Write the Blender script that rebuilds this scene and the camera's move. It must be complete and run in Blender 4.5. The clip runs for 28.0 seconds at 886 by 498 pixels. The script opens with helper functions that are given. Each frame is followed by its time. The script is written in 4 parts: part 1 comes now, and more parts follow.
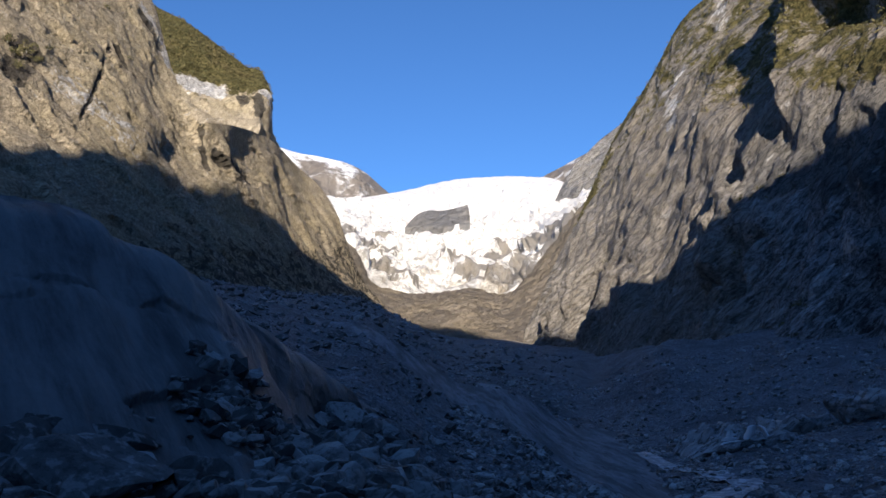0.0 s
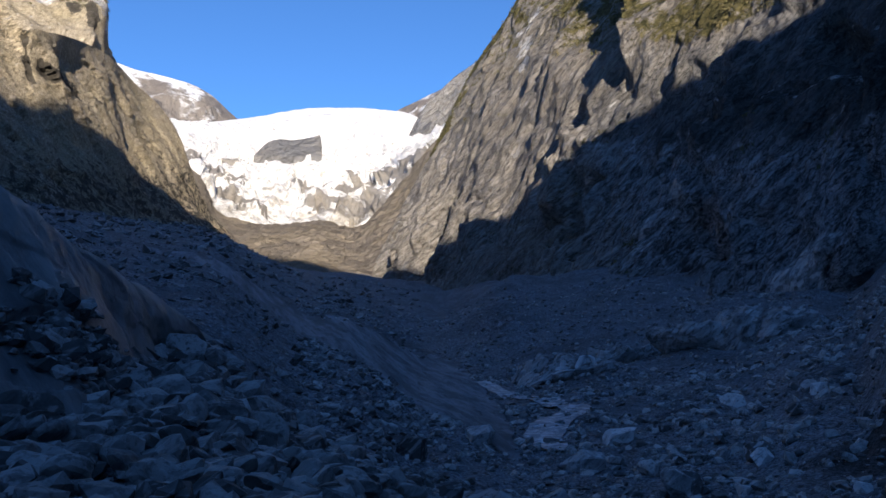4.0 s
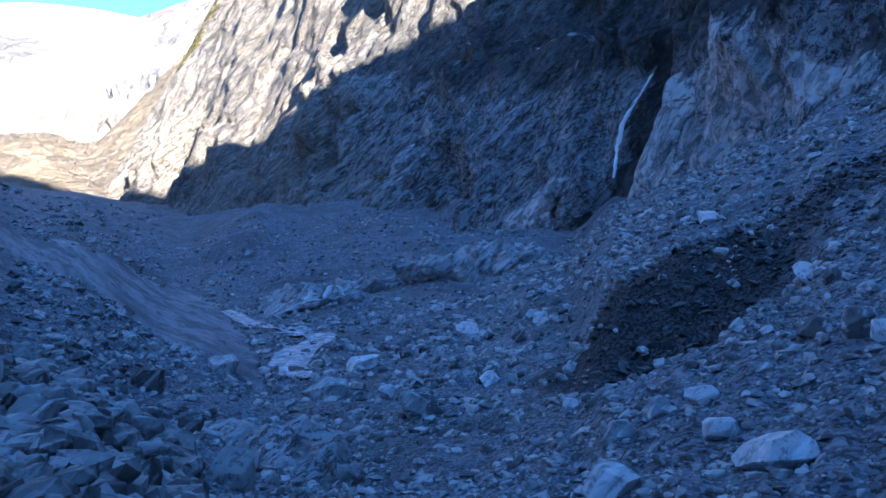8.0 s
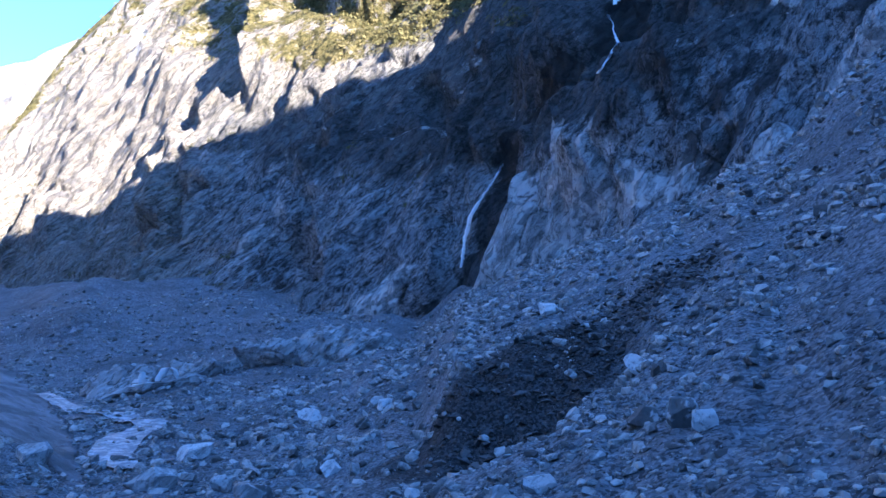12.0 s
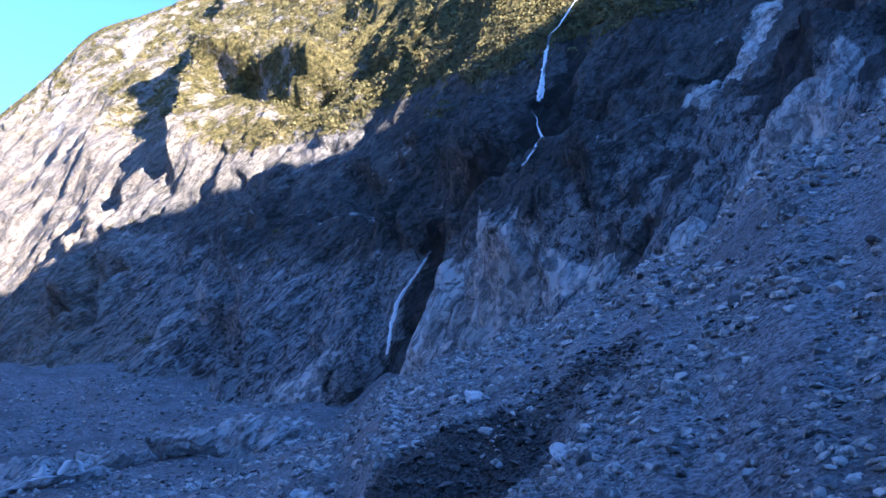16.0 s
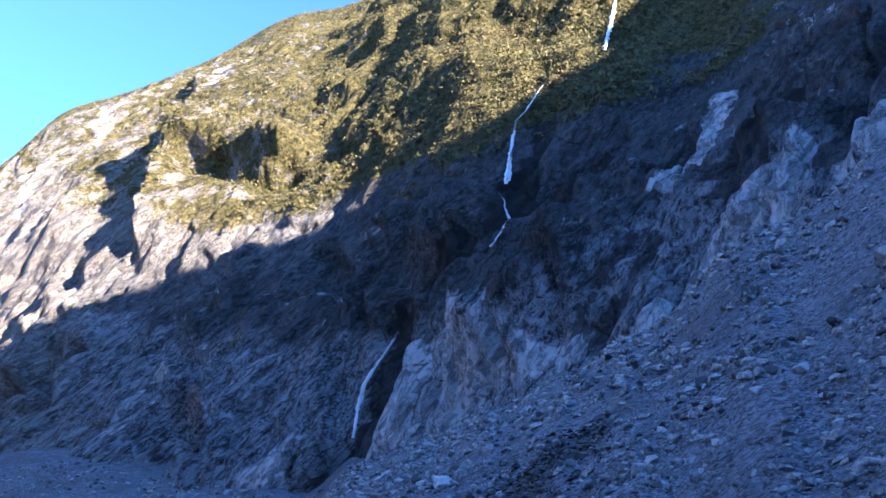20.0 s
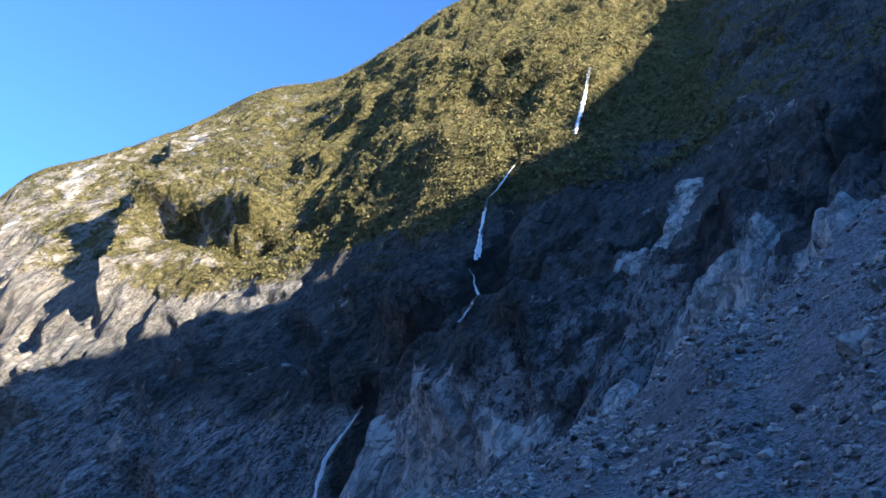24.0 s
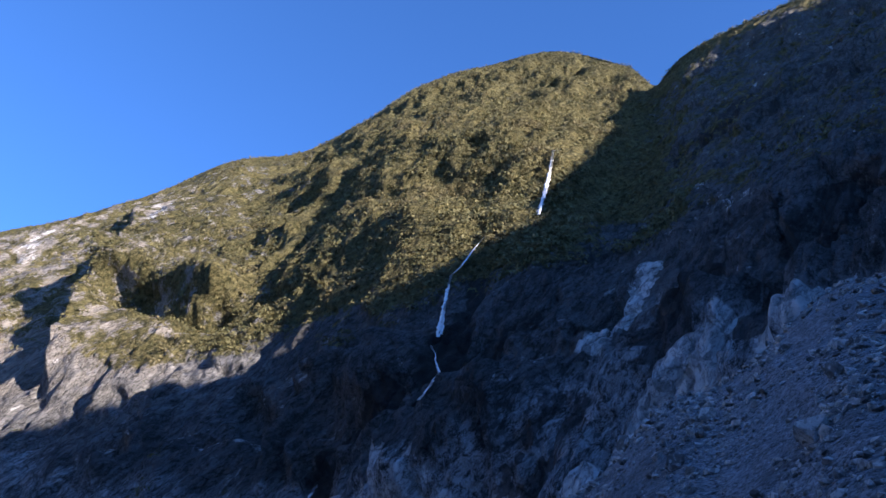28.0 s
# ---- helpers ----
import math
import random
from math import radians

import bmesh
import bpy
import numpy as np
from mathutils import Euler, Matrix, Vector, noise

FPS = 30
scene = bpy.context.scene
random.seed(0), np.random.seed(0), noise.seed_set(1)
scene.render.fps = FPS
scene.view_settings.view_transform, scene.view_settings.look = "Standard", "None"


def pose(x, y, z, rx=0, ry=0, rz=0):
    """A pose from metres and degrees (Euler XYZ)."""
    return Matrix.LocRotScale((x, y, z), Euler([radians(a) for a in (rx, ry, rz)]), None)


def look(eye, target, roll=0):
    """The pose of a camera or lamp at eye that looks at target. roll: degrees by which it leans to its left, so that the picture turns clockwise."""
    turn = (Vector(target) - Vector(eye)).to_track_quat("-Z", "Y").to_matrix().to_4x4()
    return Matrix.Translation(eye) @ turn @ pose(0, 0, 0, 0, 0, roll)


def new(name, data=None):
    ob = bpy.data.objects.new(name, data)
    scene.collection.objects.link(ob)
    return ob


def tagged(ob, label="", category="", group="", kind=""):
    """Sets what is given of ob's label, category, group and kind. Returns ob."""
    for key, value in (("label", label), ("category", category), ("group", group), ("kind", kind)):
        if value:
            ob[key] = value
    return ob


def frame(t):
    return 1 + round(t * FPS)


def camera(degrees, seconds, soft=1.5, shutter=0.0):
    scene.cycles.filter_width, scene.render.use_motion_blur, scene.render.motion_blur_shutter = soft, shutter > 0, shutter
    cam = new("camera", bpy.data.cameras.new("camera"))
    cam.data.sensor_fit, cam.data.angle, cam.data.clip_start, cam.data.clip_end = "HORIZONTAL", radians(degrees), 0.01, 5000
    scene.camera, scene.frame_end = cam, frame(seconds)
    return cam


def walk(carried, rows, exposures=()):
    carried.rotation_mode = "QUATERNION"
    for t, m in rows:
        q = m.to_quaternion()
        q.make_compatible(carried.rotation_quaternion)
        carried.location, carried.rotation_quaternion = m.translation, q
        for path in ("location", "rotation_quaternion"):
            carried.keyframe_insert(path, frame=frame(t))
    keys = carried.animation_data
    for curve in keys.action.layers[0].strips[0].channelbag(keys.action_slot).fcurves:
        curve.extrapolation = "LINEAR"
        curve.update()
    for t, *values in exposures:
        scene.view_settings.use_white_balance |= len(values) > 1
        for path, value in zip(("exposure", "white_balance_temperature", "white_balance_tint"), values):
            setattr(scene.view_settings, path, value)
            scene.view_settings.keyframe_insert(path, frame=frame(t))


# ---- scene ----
# The camera turns on the spot where the film-maker stands: seconds, turn, tilt, lean.
EYE = 8.0
cam = camera(59.57, 28.0)
ROWS = [
    (0.0, 0.50, 12.45, 0.89),
    (0.5, -0.18, 12.63, 0.87),
    (1.0, -2.11, 12.43, 1.16),
    (1.5, -3.75, 11.68, 1.29),
    (2.0, -5.07, 10.87, 1.29),
    (2.5, -6.86, 10.03, 1.15),
    (4.5, -13.07, 6.50, 0.79),
    (5.0, -16.74, 5.74, 0.29),
    (5.5, -19.94, 4.93, 0.20),
    (6.0, -21.53, 4.10, 0.37),
    (6.5, -23.43, 3.41, 0.39),
    (7.0, -25.38, 2.65, 0.26),
    (7.5, -27.24, 2.19, 0.25),
    (8.0, -28.99, 1.98, 0.26),
    (8.5, -30.79, 1.62, 0.30),
    (9.0, -32.76, 2.30, 0.01),
    (9.5, -34.33, 3.09, -0.21),
    (10.0, -36.08, 4.31, -0.52),
    (10.5, -37.60, 5.47, -0.93),
    (11.0, -38.53, 6.42, -1.13),
    (11.5, -39.43, 7.37, -1.02),
    (12.0, -40.29, 8.35, -0.98),
    (12.5, -41.15, 9.14, -1.04),
    (14.5, -44.17, 12.49, -0.86),
    (15.0, -44.99, 13.50, -0.75),
    (15.5, -45.35, 14.22, -0.68),
    (16.0, -45.73, 14.81, -0.66),
    (16.5, -46.11, 15.63, -0.65),
    (17.0, -46.39, 16.51, -0.36),
    (17.5, -47.33, 17.50, -0.29),
    (18.0, -47.41, 18.05, -0.29),
    (18.5, -47.53, 18.66, -0.17),
    (19.0, -47.59, 19.44, -0.06),
    (19.5, -47.75, 19.99, -0.02),
    (20.0, -48.02, 20.77, -0.14),
    (20.5, -48.41, 21.41, -0.32),
    (21.0, -48.58, 21.88, -0.43),
    (21.5, -48.75, 22.54, -0.49),
    (23.5, -50.21, 25.22, -1.05),
    (24.0, -50.88, 26.30, -1.03),
    (24.5, -51.72, 27.38, -1.01),
    (25.0, -52.13, 28.19, -1.11),
    (25.5, -52.63, 29.02, -1.24),
    (26.0, -53.11, 29.82, -1.23),
    (26.5, -53.25, 30.41, -1.08),
    (27.0, -53.40, 31.04, -0.93),
    (27.5, -53.93, 31.66, -0.93),
    (28.0, -54.04, 32.00, -1.12),
]
EXPOSURES = [(0.0, 0.8, 5700, 12), (2.5, 0.82, 5700, 12), (5.0, 1.1, 5600, 14), (6.0, 1.72, 5500, 18), (6.5, 2.1, 5400, 16), (7.0, 2.45, 5350, 14), (8.0, 2.75, 5350, 12), (12.0, 3.1, 5350, 15), (16.0, 2.95, 5400, 20), (21.0, 2.87, 5600, 20), (24.0, 2.35, 5750, 9), (25.0, 2.2, 5800, 7), (26.0, 1.7, 5400, 18), (28.0, 1.75, 5350, 20)]
walk(cam, [(t, pose(0, 0, EYE, 90 + tilt, lean, turn)) for t, turn, tilt, lean in ROWS], EXPOSURES)

# ---- daylight: a low winter sun from behind and to the right, clear sky ----
SUN = Vector((0.0, -0.974, 0.225)).normalized()
lamp = bpy.data.lights.new("sun", "SUN")
lamp.energy, lamp.angle, lamp.color = 5.0, radians(0.5), (1.0, 0.8, 0.56)
new("sun", lamp).matrix_world = look(SUN * 100, (0, 0, 0))
world = bpy.data.worlds.new("sky")
scene.world = world
world.use_nodes = True
wt = world.node_tree
sky = wt.nodes.new("ShaderNodeTexSky")
sky.sky_type, sky.sun_disc = "NISHITA", False
sky.sun_elevation, sky.sun_rotation = math.asin(SUN.z), math.atan2(SUN.x, SUN.y)
sky.altitude, sky.air_density, sky.dust_density, sky.ozone_density = 1500, 1.0, 0.1, 5.0
wt.links.new(sky.outputs[0], wt.nodes["Background"].inputs[0])
wt.nodes["Background"].inputs[1].default_value = 0.1

# ---- noise, curves and meshes ----
RNG = np.random.default_rng(7)
PERM = np.concatenate([np.random.default_rng(3).permutation(256)] * 3)
GRAD = np.random.default_rng(4).normal(size=(256, 3))
GRAD /= np.linalg.norm(GRAD, axis=1)[:, None]


def perlin(p):
    """Gradient noise, about -0.7 to 0.7, at the points p (n, 3)."""
    i = np.floor(p).astype(np.int64)
    f = p - i
    i &= 255
    w = f * f * f * (f * (f * 6 - 15) + 10)
    out = 0
    for cx in (0, 1):
        for cy in (0, 1):
            for cz in (0, 1):
                g = GRAD[PERM[PERM[PERM[i[:, 0] + cx] + i[:, 1] + cy] + i[:, 2] + cz]]
                d = g[:, 0] * (f[:, 0] - cx) + g[:, 1] * (f[:, 1] - cy) + g[:, 2] * (f[:, 2] - cz)
                k = (w[:, 0] if cx else 1 - w[:, 0]) * (w[:, 1] if cy else 1 - w[:, 1]) * (w[:, 2] if cz else 1 - w[:, 2])
                out = out + k * d
    return out


def fbm(p, octaves=4, ridged=False):
    total, amp = 0, 1.0
    for k in range(octaves):
        n = perlin(p * 2.03 ** k + 17.3 * k)
        total = total + amp * ((0.5 - np.abs(n) * 2) if ridged else n)
        amp *= 0.5
    return total


def cells(p, tilt=0.6):
    """Broken blocks: each cell of space gets a height of its own and a tilt. Returns heights about -1 to 1 and the nearness to a joint."""
    base = np.floor(p).astype(np.int64)
    f = p - base
    first = np.full(len(p), 9.0)
    second = np.full(len(p), 9.0)
    value = np.zeros(len(p))
    for cx in (-1, 0, 1):
        for cy in (-1, 0, 1):
            for cz in (-1, 0, 1):
                h = PERM[PERM[PERM[(base[:, 0] + cx) & 255] + ((base[:, 1] + cy) & 255)] + ((base[:, 2] + cz) & 255)]
                off = f - (cx, cy, cz) - 0.5 - GRAD[h] * 0.45
                d = np.einsum("ij,ij->i", off, off)
                near = d < first
                second = np.where(near, first, np.minimum(second, d))
                first = np.where(near, d, first)
                v = (h / 127.5 - 1) + tilt * np.einsum("ij,ij->i", off, GRAD[(h * 7 + 3) & 255])
                value = np.where(near, v, value)
    return value, np.sqrt(second) - np.sqrt(first)


def site(bearing, rise, far):
    """A place by survey from the stand: bearing clockwise from the valley's axis, angle of rise (degrees), ground distance."""
    b = math.radians(bearing)
    return (far * math.sin(b), far * math.cos(b), EYE + far * math.tan(math.radians(rise)))


def spline(knots, values, at):
    """Smooth curve through values (n, k) at the rising knots."""
    knots, values = np.asarray(knots, float), np.asarray(values, float)
    slope = np.diff(values, axis=0) / np.diff(knots)[:, None]
    m = np.concatenate([slope[:1], (slope[1:] + slope[:-1]) / 2, slope[-1:]])
    same = (slope[1:] * slope[:-1]) > 0
    m[1:-1] = np.where(same, m[1:-1], 0.0)
    j = np.clip(np.searchsorted(knots, at, side="right") - 1, 0, len(knots) - 2)
    h = (knots[j + 1] - knots[j])[:, None]
    s = ((at - knots[j]) / (knots[j + 1] - knots[j]))[:, None]
    a, b = values[j], values[j + 1]
    return (2 * s**3 - 3 * s**2 + 1) * a + (s**3 - 2 * s**2 + s) * h * m[j] + (3 * s**2 - 2 * s**3) * b + (s**3 - s**2) * h * m[j + 1]


def loft(curves, levels, nu, nv, rounded=False):
    """A sheet (nv, nu, 3) through curves of equally many places, each at its level from 0 to 1. nu, nv: counts, or the rising places from 0 to 1 themselves."""
    nu = np.linspace(0, 1, nu) if isinstance(nu, int) else nu
    at = np.linspace(0, 1, nv) if isinstance(nv, int) else nv
    b = np.array([math.atan2(q[0], q[1]) for q in curves[-1]])
    b = np.unwrap(b)
    step = np.maximum(np.abs(np.diff(b)), 0.008)
    knots = np.concatenate([[0], np.cumsum(step)])
    knots /= knots[-1]
    rows = np.array([spline(knots, c, nu) for c in curves])
    if rounded:
        return spline(levels, rows.reshape(len(curves), -1), at).reshape(len(at), len(nu), 3)
    weights = np.stack([np.interp(at, levels, row) for row in np.eye(len(curves))], 1)
    return np.einsum("vc,cuk->vuk", weights, rows)


def normals(sheet):
    n = np.cross(np.gradient(sheet, axis=1), np.gradient(sheet, axis=0))
    return n / np.maximum(np.linalg.norm(n, axis=2, keepdims=True), 1e-9)


def push(sheet, amount, upward=0.0):
    n = normals(sheet)
    n[:, :, 2] += upward
    return sheet + n * amount[:, :, None]


def arrays_mesh(name, verts, faces, smooth=True):
    """A mesh from arrays: verts (n, 3), faces (m, 3 or 4)."""
    me = bpy.data.meshes.new(name)
    k = faces.shape[1]
    me.vertices.add(len(verts))
    me.vertices.foreach_set("co", np.ascontiguousarray(verts, np.float32).ravel())
    me.loops.add(faces.size)
    me.loops.foreach_set("vertex_index", np.ascontiguousarray(faces, np.int32).ravel())
    me.polygons.add(len(faces))
    me.polygons.foreach_set("loop_start", np.arange(0, faces.size, k, dtype=np.int32))
    me.polygons.foreach_set("loop_total", np.full(len(faces), k, np.int32))
    me.polygons.foreach_set("use_smooth", np.full(len(faces), smooth))
    me.update()
    me.validate()
    return me


def grid_faces(nv, nu):
    a = np.arange(nv * nu).reshape(nv, nu)
    return np.stack([a[:-1, :-1], a[:-1, 1:], a[1:, 1:], a[1:, :-1]], -1).reshape(-1, 4)


def sheet_object(name, sheet, material, label, category, kind="structure", marks=None, smooth=True):
    nv, nu, _ = sheet.shape
    me = arrays_mesh(name, sheet.reshape(-1, 3), grid_faces(nv, nu), smooth)
    for key, value in (marks or {}).items():
        me.attributes.new(key, "FLOAT", "POINT").data.foreach_set("value", np.ascontiguousarray(value, np.float32).ravel())
    me.materials.append(material)
    return tagged(new(name, me), label, category, kind=kind)


# ---- materials ----
STREAK = np.array((0.75, -0.05, 0.62))
STREAK /= np.linalg.norm(STREAK)
LEVEL = np.cross(STREAK, (0.0, 0.0, 1.0))
LEVEL /= np.linalg.norm(LEVEL)
ACROSS = np.cross(LEVEL, STREAK)


def grained(p, along):
    """World places seen along the rock's grain: the first axis squeezed by along."""
    return np.stack([p @ STREAK * along, p @ LEVEL, p @ ACROSS], -1)


class Nodes:
    """Short hand for building one node material."""

    def __init__(self, name, roughness=0.85):
        self.mat = bpy.data.materials.new(name)
        self.mat.use_nodes = True
        self.t = self.mat.node_tree
        self.bsdf = self.t.nodes["Principled BSDF"]
        self.bsdf.inputs["Roughness"].default_value = roughness
        self.bsdf.inputs["Specular IOR Level"].default_value = 0.3
        self.place = self.t.nodes.new("ShaderNodeNewGeometry").outputs["Position"]

    def join(self, a, b):
        self.t.links.new(a, b)

    def math(self, op, a, b=0.0):
        n = self.t.nodes.new("ShaderNodeMath")
        n.operation = op
        for k, v in ((0, a), (1, b)):
            if isinstance(v, (int, float)):
                n.inputs[k].default_value = v
            else:
                self.join(v, n.inputs[k])
        return n.outputs[0]

    def dot(self, axis, scale=1.0):
        n = self.t.nodes.new("ShaderNodeVectorMath")
        n.operation = "DOT_PRODUCT"
        self.join(self.place, n.inputs[0])
        n.inputs[1].default_value = tuple(float(v) * scale for v in axis)
        return n.outputs["Value"]

    def grain(self, along, axes=None):
        n = self.t.nodes.new("ShaderNodeCombineXYZ")
        first, second, third = axes or (STREAK, LEVEL, ACROSS)
        for k, v in enumerate((self.dot(first, along), self.dot(second), self.dot(third))):
            self.join(v, n.inputs[k])
        return n.outputs[0]

    def noise(self, scale, detail=6, rough=0.6, vector=None):
        n = self.t.nodes.new("ShaderNodeTexNoise")
        n.inputs["Scale"].default_value, n.inputs["Detail"].default_value, n.inputs["Roughness"].default_value = scale, detail, rough
        self.join(vector or self.place, n.inputs["Vector"])
        return n.outputs[0]

    def cells(self, scale, vector=None, feature="F1"):
        n = self.t.nodes.new("ShaderNodeTexVoronoi")
        n.feature = feature
        n.inputs["Scale"].default_value = scale
        self.join(vector or self.place, n.inputs["Vector"])
        return n

    def broken(self, size, spread, slope=0.9):
        """Slabs of about that size along the grain: their tone, the distance to a joint and a tilted face for the relief."""
        wander = self.t.nodes.new("ShaderNodeTexNoise")
        wander.inputs["Scale"].default_value, wander.inputs["Detail"].default_value = 0.6 / size, 4
        self.join(self.place, wander.inputs["Vector"])
        move = self.t.nodes.new("ShaderNodeVectorMath")
        move.operation = "MULTIPLY_ADD"
        self.join(wander.outputs["Color"], move.inputs[0])
        move.inputs[1].default_value = (size * 0.7,) * 3
        self.join(self.grain(spread), move.inputs[2])
        cell = self.cells(1 / size, move.outputs[0])
        edge = self.cells(1 / size, move.outputs[0], "DISTANCE_TO_EDGE")
        off = self.t.nodes.new("ShaderNodeVectorMath")
        off.operation = "SUBTRACT"
        self.join(move.outputs[0], off.inputs[0])
        self.join(cell.outputs["Position"], off.inputs[1])
        way = self.t.nodes.new("ShaderNodeVectorMath")
        way.operation = "SUBTRACT"
        self.join(cell.outputs["Color"], way.inputs[0])
        way.inputs[1].default_value = (0.5, 0.5, 0.5)
        face = self.t.nodes.new("ShaderNodeVectorMath")
        face.operation = "DOT_PRODUCT"
        self.join(off.outputs[0], face.inputs[0])
        self.join(way.outputs[0], face.inputs[1])
        return cell.outputs["Color"], edge.outputs["Distance"], self.math("MULTIPLY", face.outputs["Value"], slope)

    def step(self, value, low, high):
        n = self.t.nodes.new("ShaderNodeMapRange")
        n.interpolation_type = "SMOOTHSTEP"
        self.join(value, n.inputs[0])
        n.inputs[1].default_value, n.inputs[2].default_value = low, high
        return n.outputs[0]

    def mix(self, factor, a, b):
        n = self.t.nodes.new("ShaderNodeMix")
        n.data_type = "RGBA"
        for k, v in ((0, factor), (6, a), (7, b)):
            if isinstance(v, (int, float)):
                n.inputs[k].default_value = v
            elif isinstance(v, tuple):
                n.inputs[k].default_value = (*v, 1)
            else:
                self.join(v, n.inputs[k])
        return n.outputs[2]

    def mark(self, name):
        n = self.t.nodes.new("ShaderNodeAttribute")
        n.attribute_name = name
        return n.outputs["Fac"]

    def each(self):
        return self.t.nodes.new("ShaderNodeObjectInfo").outputs["Random"]

    def island(self):
        return self.t.nodes.new("ShaderNodeNewGeometry").outputs["Random Per Island"]

    def colour(self, value):
        self.join(value, self.bsdf.inputs["Base Color"])

    def bump(self, height, distance, strength=1.0):
        n = self.t.nodes.new("ShaderNodeBump")
        n.inputs["Strength"].default_value, n.inputs["Distance"].default_value = strength, distance
        self.join(height, n.inputs["Height"])
        self.join(n.outputs[0], self.bsdf.inputs["Normal"])


def cliff_material(name, base, warm, dark, along=0.3, fine=1.0, marks=True, contrast=1.0, sunlit_rock=(0.315, 0.272, 0.207)):
    """Layered rock: broken slabs along the grain, each with a tone and a tilt of its own, cracks between them, fine laminae over them."""
    k = Nodes(name, 0.92)
    k.bsdf.inputs["Specular IOR Level"].default_value = 0.12
    g = k.grain(along)
    big = k.noise(0.03, 6, 0.6, g)
    mid = k.noise(0.3 * fine, 12, 0.74, g)
    thin = k.noise(1.1 * fine, 10, 0.72, k.grain(along * 0.6))
    small = k.noise(1.3 * fine, 9, 0.75)
    slab = [k.broken(size / fine, spread) for size, spread in ((9.0, 0.4), (3.2, 0.34), (1.1, 0.3))]
    light = tuple(min(1, v * 1.8) for v in base)
    c = k.mix(k.step(big, 0.38, 0.62), base, warm)
    # Sunlit look put into the colour: warmer, paler, less contrast and less moss.
    sunlit = k.mark("sunlit_tint")
    c = k.mix(k.math("MULTIPLY", sunlit, 0.85), c, k.mix(k.step(mid, 0.35, 0.65), tuple(v * 0.72 for v in sunlit_rock), sunlit_rock))
    tone_gain = k.math("MULTIPLY", k.math("SUBTRACT", 1.0, k.math("MULTIPLY", sunlit, 0.5)), contrast)
    if marks:
        fresh = k.step(k.math("ADD", k.mark("fresh"), k.math("MULTIPLY", k.math("SUBTRACT", mid, 0.5), 1.4)), 0.1, 0.9)
        clean = k.math("ADD", k.math("MULTIPLY", fresh, 0.65), 0.35)
    else:
        clean = 1.0
    vein = k.step(k.math("ABSOLUTE", k.math("SUBTRACT", thin, 0.52)), 0.022, 0.004)
    crack = k.step(k.math("ABSOLUTE", k.math("SUBTRACT", k.noise(0.45 * fine, 11, 0.7, k.grain(along * 0.7)), 0.48)), 0.02, 0.004)
    bright = k.math("MULTIPLY", tone_gain, clean)
    tone = k.mix(0.5, k.mix(k.step(slab[0][0], 0.25, 0.75), dark, light), k.mix(k.step(slab[1][0], 0.25, 0.75), dark, light))
    c = k.mix(k.math("MULTIPLY", tone_gain, 0.3), c, tone)
    c = k.mix(k.math("MULTIPLY", tone_gain, 0.2), c, k.mix(k.step(slab[2][0], 0.3, 0.7), dark, light))
    c = k.mix(k.math("MULTIPLY", k.step(mid, 0.47, 0.36), k.math("MULTIPLY", tone_gain, 0.6)), c, dark)
    c = k.mix(k.math("MULTIPLY", k.step(mid, 0.55, 0.62), k.math("MULTIPLY", bright, 0.5)), c, light)
    c = k.mix(k.math("MULTIPLY", k.step(thin, 0.46, 0.38), k.math("MULTIPLY", tone_gain, 0.6)), c, tuple(v * 0.5 for v in dark))
    c = k.mix(k.math("MULTIPLY", k.step(thin, 0.57, 0.62), k.math("MULTIPLY", bright, 0.5)), c, light)
    c = k.mix(k.math("MULTIPLY", vein, k.math("MULTIPLY", bright, 0.5)), c, tuple(min(1, v * 1.3) for v in light))
    c = k.mix(k.math("MULTIPLY", crack, k.math("MULTIPLY", tone_gain, 0.6)), c, tuple(v * 0.5 for v in dark))
    if marks:
        moss = k.mix(k.step(small, 0.38, 0.62), (0.028, 0.029, 0.027), (0.085, 0.085, 0.082))
        c = k.mix(k.math("MULTIPLY", k.math("SUBTRACT", 1.0, fresh), k.math("SUBTRACT", 0.78, k.math("MULTIPLY", sunlit, 0.74))), c, moss)
        edge = k.math("ADD", k.math("MULTIPLY", k.math("SUBTRACT", slab[1][0], 0.5), 0.5), k.math("MULTIPLY", k.math("SUBTRACT", mid, 0.5), 1.8))
        pale = k.step(k.math("ADD", k.mark("pale"), edge), 0.25, 0.5)
        streaky = k.math("ADD", k.math("MULTIPLY", slab[2][0], 0.35), k.math("ADD", k.math("MULTIPLY", thin, 0.4), k.math("MULTIPLY", small, 0.25)))
        c = k.mix(k.math("MULTIPLY", pale, 0.88), c, k.mix(k.step(streaky, 0.36, 0.58), (0.36, 0.365, 0.37), (0.78, 0.79, 0.79)))
        c = k.mix(k.math("MULTIPLY", crack, 0.5), c, tuple(v * 0.8 for v in dark))
        # Darkened marks: gullies, clefts and cracks, and shade painted on the left wall's foot.
        darkened = k.step(k.math("ADD", k.mark("darkened"), edge), 0.35, 0.6)
        c = k.mix(k.math("MULTIPLY", darkened, 0.85), c, k.mix(slab[1][0], (0.016, 0.016, 0.016), (0.06, 0.058, 0.056)))
    joints = k.math("MAXIMUM", k.step(slab[0][1], 0.03, 0.0), k.math("MULTIPLY", k.step(slab[1][1], 0.04, 0.0), 0.6))
    c = k.mix(k.math("MULTIPLY", k.math("MULTIPLY", joints, k.step(small, 0.45, 0.55)), k.math("MULTIPLY", tone_gain, 0.6)), c, tuple(v * 0.35 for v in dark))
